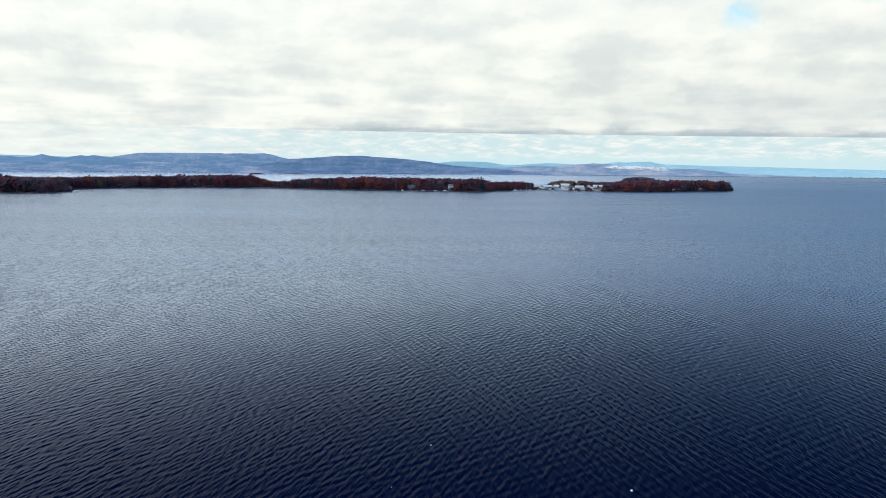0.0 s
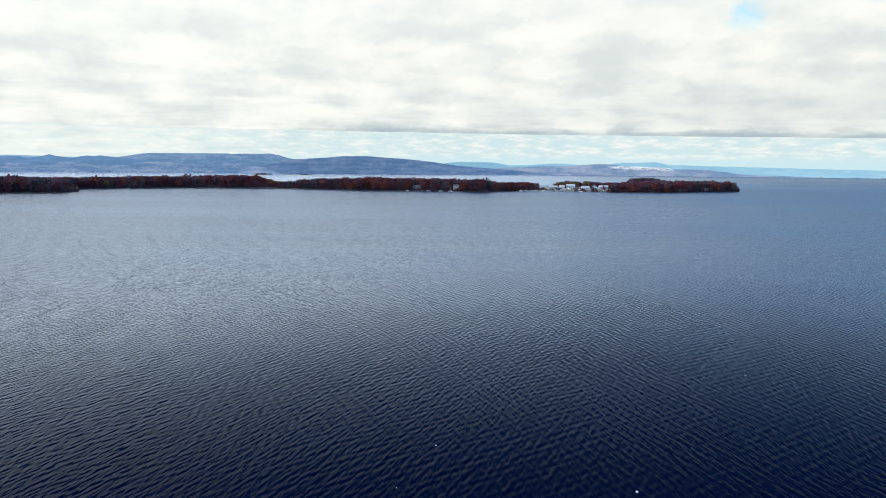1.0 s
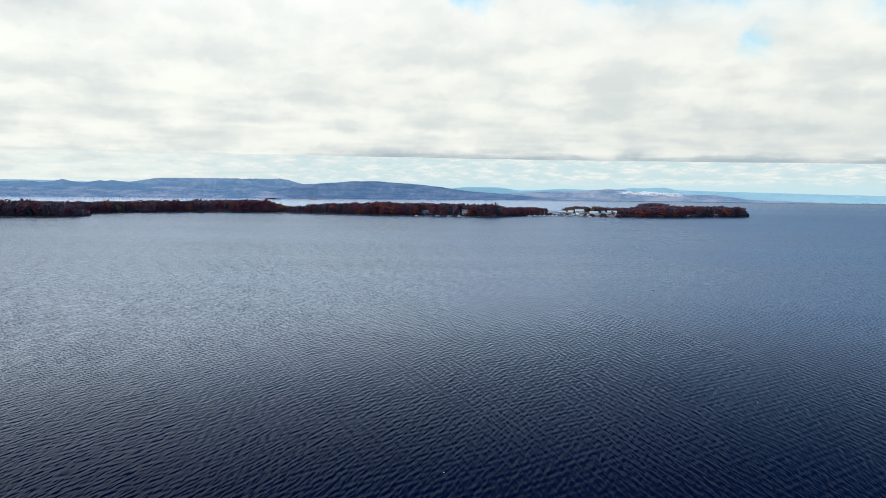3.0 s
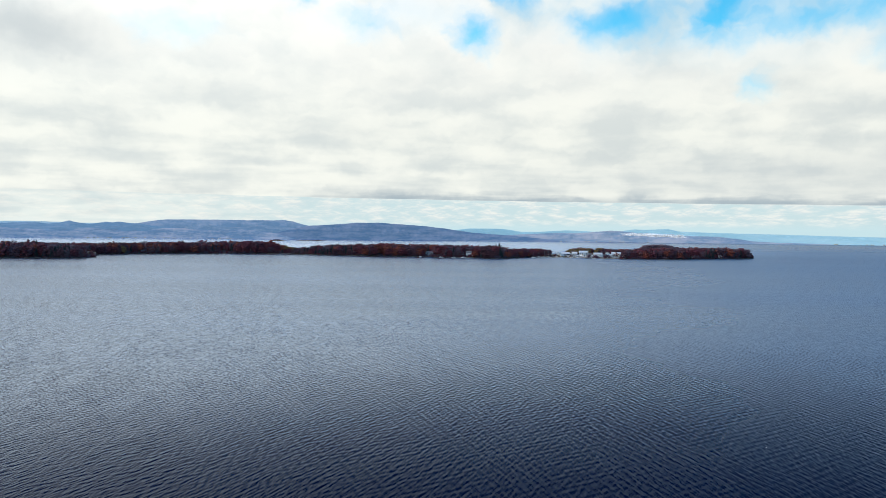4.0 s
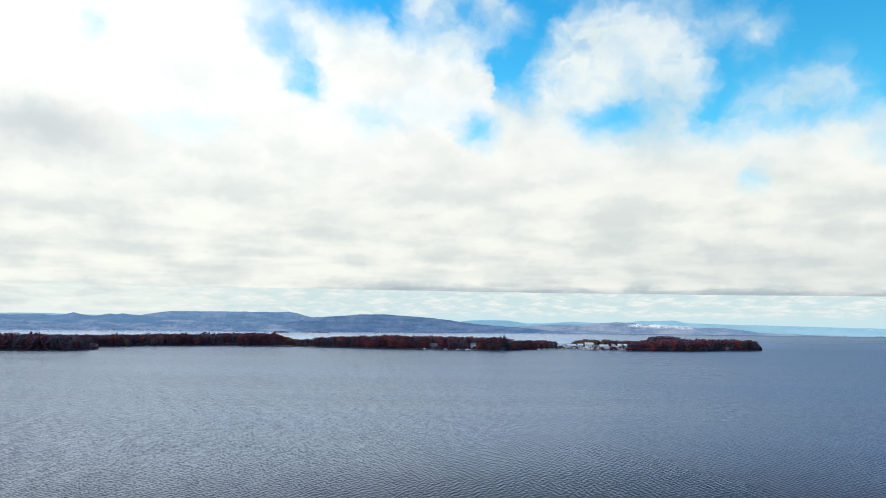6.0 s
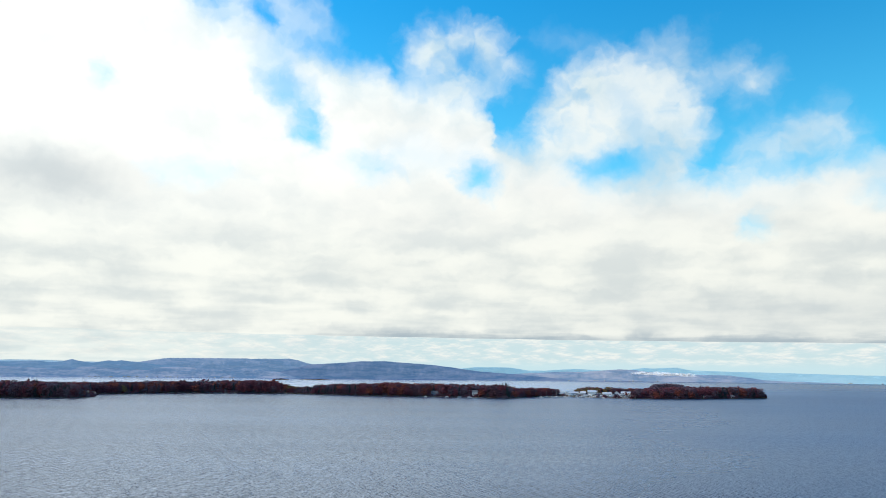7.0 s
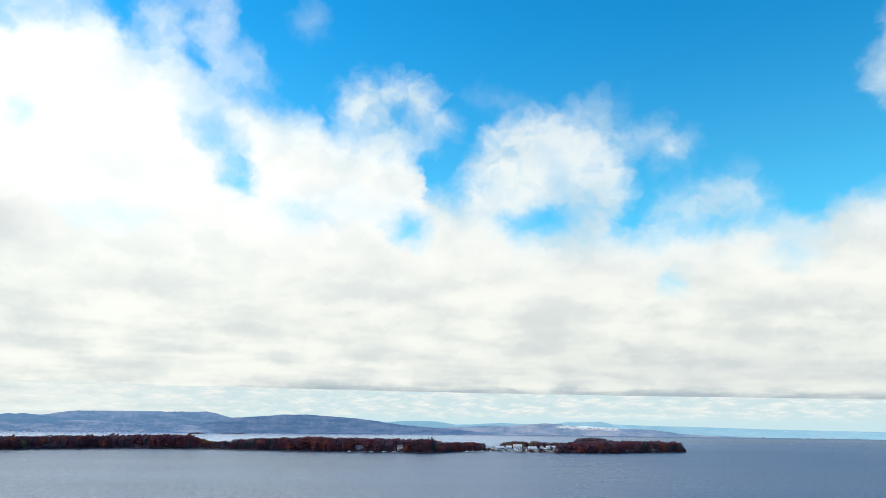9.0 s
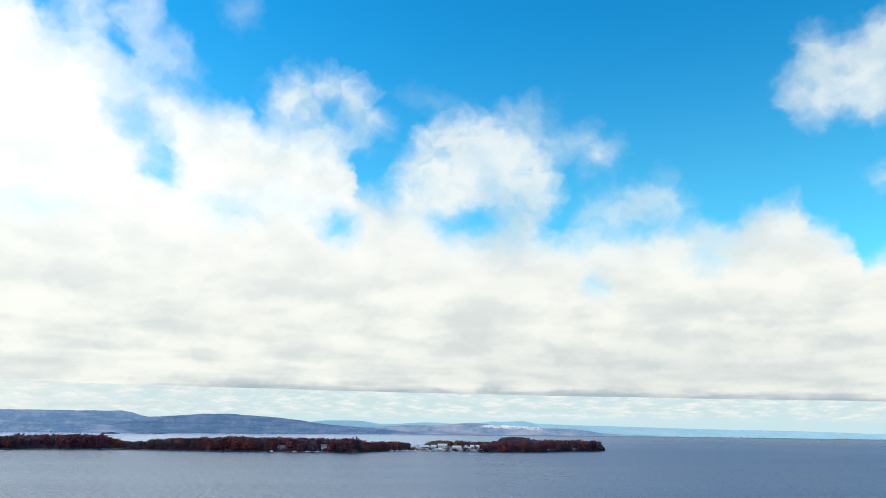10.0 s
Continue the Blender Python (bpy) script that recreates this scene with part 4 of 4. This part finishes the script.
def house(az, back, w, d, h, rise, wall, roof, turn, name, label, cat):
    root = new(name)
    px, py, pz = ashore(az, back)
    root.matrix_basis = pose(px, py, pz, 0, 0, -az + turn)
    bm = bmesh.new()
    ring = [(-d / 2, -0.8), (d / 2, -0.8), (d / 2, h), (0, h + rise), (-d / 2, h)]
    a = [bm.verts.new((-w / 2, y, z)) for y, z in ring]
    b = [bm.verts.new((w / 2, y, z)) for y, z in ring]
    bm.faces.new(a[::-1])
    bm.faces.new(b)
    for i in range(5):
        bm.faces.new((a[i], a[(i + 1) % 5], b[(i + 1) % 5], b[i]))
    bmesh.ops.recalc_face_normals(bm, faces=bm.faces)
    part("wall", bm, wall, root)
    bm = bmesh.new()
    o, t = 0.45, 0.22
    for side in (-1, 1):
        y1, z1 = side * (d / 2 + o), h - o * rise / (d / 2)
        q = [(0, h + rise + 0.03), (y1, z1 + 0.03), (y1, z1 + 0.03 + t), (0, h + rise + 0.03 + t)]
        l = [bm.verts.new((-w / 2 - o, y, z)) for y, z in q]
        r = [bm.verts.new((w / 2 + o, y, z)) for y, z in q]
        bm.faces.new(l)
        bm.faces.new(r[::-1])
        for i in range(4):
            bm.faces.new((l[i], r[i], r[(i + 1) % 4], l[(i + 1) % 4]))
    bmesh.ops.recalc_face_normals(bm, faces=bm.faces)
    part("roof", bm, roof, root)
    front = -d / 2
    n = max(1, int(w / 3.4))
    for i in range(n):
        x = (i + 0.5) * w / n - w / 2
        if i == n // 2:
            bm = bmesh.new()
            box(bm, x - 0.55, x + 0.55, front - 0.06, front + 0.04, 0.0, 2.1, 0.03)
            part("door", bm, ROOF_GREY, root)
            continue
        for z in ((1.0, 3.6) if h > 5 else (1.0,)):
            bm = bmesh.new()
            for x0, x1, z0, z1 in ((-0.6, 0.6, 1.2, 1.3), (-0.6, 0.6, 0, 0.1), (-0.6, -0.5, 0.1, 1.2), (0.5, 0.6, 0.1, 1.2)):
                box(bm, x + x0, x + x1, front - 0.07, front + 0.02, z + z0, z + z1)
            win = part("window", bm, WHITE, root)
            bm = bmesh.new()
            box(bm, x - 0.5, x + 0.5, front - 0.03, front + 0.02, z + 0.1, z + 1.2)
            part("pane", bm, GLASS, win)
    return tagged(root, label, cat, "buildings by the shore")


for row in [(7.95, 30, 6, 5, 3.2, 2.4, WHITE, ROOF_PALE, 70, "boathouse", "small white peaked boathouse by the shore"),
            (8.45, 26, 16, 9, 3.4, 2.8, BLUEGREY, ROOF_PALE, 4, "boat_shed", "long blue-grey boat shed with pale roof"),
            (9.18, 30, 9, 8, 4.2, 2.8, WHITE, ROOF_PALE, -8, "boathouse", "white boathouse with pale metal roof"),
            (9.85, 34, 15, 10, 5.8, 3.0, WHITE, ROOF_PALE, 3, "clubhouse", "large two-storey white clubhouse by the marina"),
            (10.4, 27, 7, 7, 2.8, 2.2, CREAM, ROOF_GREY, -12, "house", "cream house with grey shingle roof"),
            (11.0, 30, 15, 9, 3.8, 2.8, WHITE, ROOF_PALE, 6, "boat_shed", "long white boat shed with a pale roof"),
            (11.75, 42, 6, 7, 4.8, 2.4, WHITE, ROOF_GREY, 78, "house", "tall narrow white house with grey roof"),
            (12.42, 30, 16, 10, 5.0, 2.6, WHITE, ROOF_PALE, -5, "boat_shed", "white boat shed with a pale roof"),
            (13.2, 20, 8, 6, 3.6, 1.8, CREAM, ROOF_GREY, 10, "cottage", "small cream cottage at the edge of the woods"),
            (-2.6, 19, 11, 8, 5.2, 2.6, BLUEGREY, ROOF_GREY, 12, "cottage", "blue-grey lakeside cottage among autumn trees"),
            (0.65, 20, 9, 8, 6.2, 2.6, WHITE, ROOF_GREY, -10, "cottage", "white two-storey cottage among autumn trees"),
            (0.95, 12, 6, 4, 2.6, 1.2, CREAM, ROOF_PALE, 6, "boathouse", "small cream boathouse at the waterline"),
            (18.2, 14, 5, 5, 3.0, 2.0, WHITE, ROOF_GREY, -6, "cottage", "small white cottage half hidden by trees"),
            (20.1, 13, 5, 5, 3.0, 1.8, WHITE, ROOF_GREY, 8, "cottage", "low white cottage behind shore trees"),
            (-24.6, 12, 8, 6, 3.4, 1.8, CREAM, ROOF_GREY, 5, "cottage", "cream cottage under russet trees")]:
    house(*row, "building")


def hull_mesh(length, beam, deep):
    bm = bmesh.new()
    rings = []
    n = 9
    for i in range(n):
        u = i / (n - 1)
        half = beam / 2 * (0.72 + 0.5 * u - 1.22 * u ** 3.2) + 0.02
        sheer = deep * (0.9 + 0.28 * u * u)
        keel = deep * 0.35 * u ** 4
        x = (u - 0.5) * length
        rings.append([bm.verts.new(p) for p in ((x, -half, sheer), (x, -half * 0.86, deep * 0.4 + keel * 0.5), (x, 0, keel), (x, half * 0.86, deep * 0.4 + keel * 0.5), (x, half, sheer))])
    for a, b in zip(rings, rings[1:]):
        for i in range(4):
            bm.faces.new((a[i], a[i + 1], b[i + 1], b[i]))
        bm.faces.new((a[4], a[0], b[0], b[4]))
    bm.faces.new(rings[0])
    bm.faces.new(rings[-1][::-1])
    bmesh.ops.recalc_face_normals(bm, faces=bm.faces)
    return bm


def boat(length, sail, label, name):
    root = new(name)
    beam, deep = length * 0.31, length * 0.15
    part("hull", hull_mesh(length, beam, deep), WHITE, root)
    bm = bmesh.new()
    box(bm, -length * 0.16, length * 0.2, -beam * 0.3, beam * 0.3, deep * 0.9, deep * 1.7, 0.12)
    cabin = part("cabin", bm, WHITE, root)
    bm = bmesh.new()
    box(bm, -length * 0.1, length * 0.15, -beam * 0.302, beam * 0.302, deep * 1.25, deep * 1.52)
    part("cabin_window", bm, GLASS, cabin)
    if sail:
        bm = bmesh.new()
        rod(bm, (length * 0.05, 0, deep * 0.9), (length * 0.05, 0, length * 1.25), 0.11, 0.08, 8)
        part("mast", bm, ALLOY, root)
        bm = bmesh.new()
        rod(bm, (length * 0.05, 0, deep * 2.4), (-length * 0.36, 0, deep * 2.3), 0.16, 0.12, 8)
        part("boom", bm, NAVY, root, "boom under a navy sail cover")
    else:
        bm = bmesh.new()
        box(bm, -length * 0.4, -length * 0.17, -beam * 0.34, beam * 0.34, deep * 1.0, deep * 1.5, 0.15)
        part("cover", bm, WHITE, root, "white winter cockpit cover")
    return tagged(root, label, "boat", "boats at the marina")


r = np.random.RandomState(31)
yacht = boat(9.5, True, "white sailing yacht with a bare mast", "sailing_boat")
launch = boat(7.5, False, "white motor launch under a white winter cover", "motor_boat")
first = {"y": True, "l": True}
SPOTS = [("y", 5.9, -22), ("y", 6.35, -16), ("y", 6.75, -20), ("y", 7.1, -12), ("l", 7.45, -15), ("y", 7.75, -10), ("l", 8.1, -12), ("y", 8.9, -9),
         ("l", 9.5, -8), ("l", 10.7, -9), ("y", 8.2, 14), ("l", 8.75, 13), ("l", 9.1, 16), ("y", 9.55, 15), ("l", 10.0, 12), ("y", 10.3, 13), ("l", 10.8, 14),
         ("l", 11.35, 16), ("y", 11.6, 13), ("l", 12.0, 15), ("l", 12.6, 12), ("l", 13.0, 9), ("l", -1.6, -9), ("l", -0.6, -8), ("y", 0.2, -14), ("l", -3.3, -8)]
SPOTS += [("l" if k % 3 else "y", 8.05 + 0.36 * k + r.uniform(-0.1, 0.1), r.uniform(7, 24)) for k in range(14)]
for kind, az, back in SPOTS:
    if back > 0:
        px, py, pz = ashore(az, back)
        pz += 0.05
    else:
        px, py = polar(az, shore_at(az) + wobble(az) + back)
        pz = -0.35
    m = pose(px, py, pz, 0, 0, -az + r.uniform(-60, 60) + (180 if r.rand() < 0.5 else 0))
    model = yacht if kind == "y" else launch
    if first[kind]:
        model.matrix_basis, first[kind] = m, False
    else:
        copy_thing(model, m)


def covered_boat(length, sheet, label, words):
    """A cruiser laid up ashore on a cradle under a ridged winter cover."""
    root = new("stored_boat")
    beam, deep = length * 0.32, length * 0.17
    bm = hull_mesh(length, beam, deep)
    bmesh.ops.translate(bm, vec=(0, 0, 1.0), verts=bm.verts)
    part("hull", bm, WHITE, root)
    bm = bmesh.new()
    ridge = []
    for i in range(6):
        u = i / 5
        half = beam / 2 * (0.78 + 0.5 * u - 1.24 * u ** 3.0) + 0.05
        x, z = (u - 0.5) * length * 0.98, 1.0 + deep * (0.92 + 0.26 * u * u)
        top = z + length * (0.20 - 0.14 * u * u)
        ridge.append([bm.verts.new(q) for q in ((x, -half, z), (x, -half * 0.55, (z + top) / 2 + 0.12), (x, 0, top), (x, half * 0.55, (z + top) / 2 + 0.12), (x, half, z))])
    for a, b in zip(ridge, ridge[1:]):
        for i in range(4):
            bm.faces.new((a[i], a[i + 1], b[i + 1], b[i]))
    bm.faces.new(ridge[0])
    bm.faces.new(ridge[-1][::-1])
    bmesh.ops.recalc_face_normals(bm, faces=bm.faces)
    part("cover", bm, sheet, root, words)
    for x in (-0.28, 0.22):
        bm = bmesh.new()
        box(bm, x * length - 0.15, x * length + 0.15, -beam * 0.34, beam * 0.34, -0.3, 1.0 + deep * 0.25)
        part("cradle", bm, TIMBER, root)
    return tagged(root, label, "boat", "boats stored ashore")


YARD_MODELS = [covered_boat(9.5, WHITE, "white cabin cruiser laid up under a winter cover", "white ridged winter cover"),
               covered_boat(8.5, NAVY, "white boat laid up under a navy cover", "navy ridged winter cover"),
               covered_boat(9.0, ROOF_GREY, "white boat laid up under a grey cover", "grey ridged winter cover")]
r = np.random.RandomState(77)
YARD = [(8.2, 12, 0), (8.62, 17, 1), (8.85, 34, 0), (9.05, 14, 2), (9.35, 12, 0), (9.5, 24, 1), (9.72, 15, 0), (10.14, 20, 1), (10.2, 36, 2),
        (10.58, 14, 0), (10.72, 24, 1), (11.32, 15, 0), (11.5, 36, 2), (11.62, 18, 1), (11.9, 24, 0), (12.15, 18, 2), (12.8, 20, 1), (12.95, 12, 0)]
placed = set()
for az, back, kind in YARD:
    px, py, pz = ashore(az, back)
    m = pose(px, py, pz + 0.1, 0, 0, -az + r.uniform(-50, 50) + (180 if r.rand() < 0.5 else 0)) @ Matrix.Scale(r.uniform(0.75, 1.1), 4)
    if kind not in placed:
        YARD_MODELS[kind].matrix_basis = m
        placed.add(kind)
    else:
        copy_thing(YARD_MODELS[kind], m)


def dock(az, length, turn, label):
    root = new("dock")
    px, py = polar(az, shore_at(az) + wobble(az) + 3)
    root.matrix_basis = pose(px, py, 0, 0, 0, -az + turn)
    n = int(length / 1.0)
    for i in range(n):
        bm = bmesh.new()
        box(bm, -1.1, 1.1, -i * 1.0 - 0.97, -i * 1.0, 0.72, 0.80)
        part("plank", bm, TIMBER, root)
    bm = bmesh.new()
    for x in (-0.8, 0.8):
        box(bm, x - 0.08, x + 0.08, -n * 1.0, 0, 0.52, 0.719)
    part("beam", bm, TIMBER, root)
    for i in range(0, n + 1, 5):
        for x in (-1.0, 1.0):
            bm = bmesh.new()
            rod(bm, (x * 1.2, -i * 1.0, -1.2), (x * 1.2, -i * 1.0, 1.5), 0.12, 0.11, 7)
            part("post", bm, TIMBER, root)
    tagged(root, label, "dock", "docks at the marina")


dock(7.3, 26, 8, "weathered grey timber dock beside moored boats")
dock(8.55, 22, -6, "grey timber dock in front of the sheds")
dock(10.1, 20, 4, "grey timber dock by the clubhouse")
dock(-2.1, 14, 0, "short timber dock below a cottage")
dock(0.7, 14, 5, "short grey timber dock at the woods' edge")


# ---- mooring buoys on the near water ----
def buoy(az, dist, size, label):
    root = new("mooring_buoy")
    px, py = polar(az, dist)
    root.matrix_basis = pose(px, py, 0.02, 12, 6, 40 * az)
    bm = bmesh.new()
    bmesh.ops.create_uvsphere(bm, u_segments=14, v_segments=10, radius=size, matrix=Matrix.Diagonal((1.25, 1, 0.8, 1)))
    for f in bm.faces:
        f.smooth = True
    part("float", bm, WHITE, root)
    bm = bmesh.new()
    rod(bm, (0, 0, size * 0.7), (0, 0, size * 1.25), size * 0.12, size * 0.12, 8)
    part("eye_bolt", bm, ALLOY, root)
    tagged(root, label, "buoy", "buoys on the lake")


buoy(15.97, 87.0, 0.17, "white mooring buoy afloat on dark water")
buoy(-0.83, 97.7, 0.10, "small white mooring buoy afloat on dark water")
buoy(-4.19, 84.3, 0.08, "small white mooring buoy afloat on dark water")
buoy(23.59, 146.5, 0.10, "small white mooring buoy afloat on dark water")
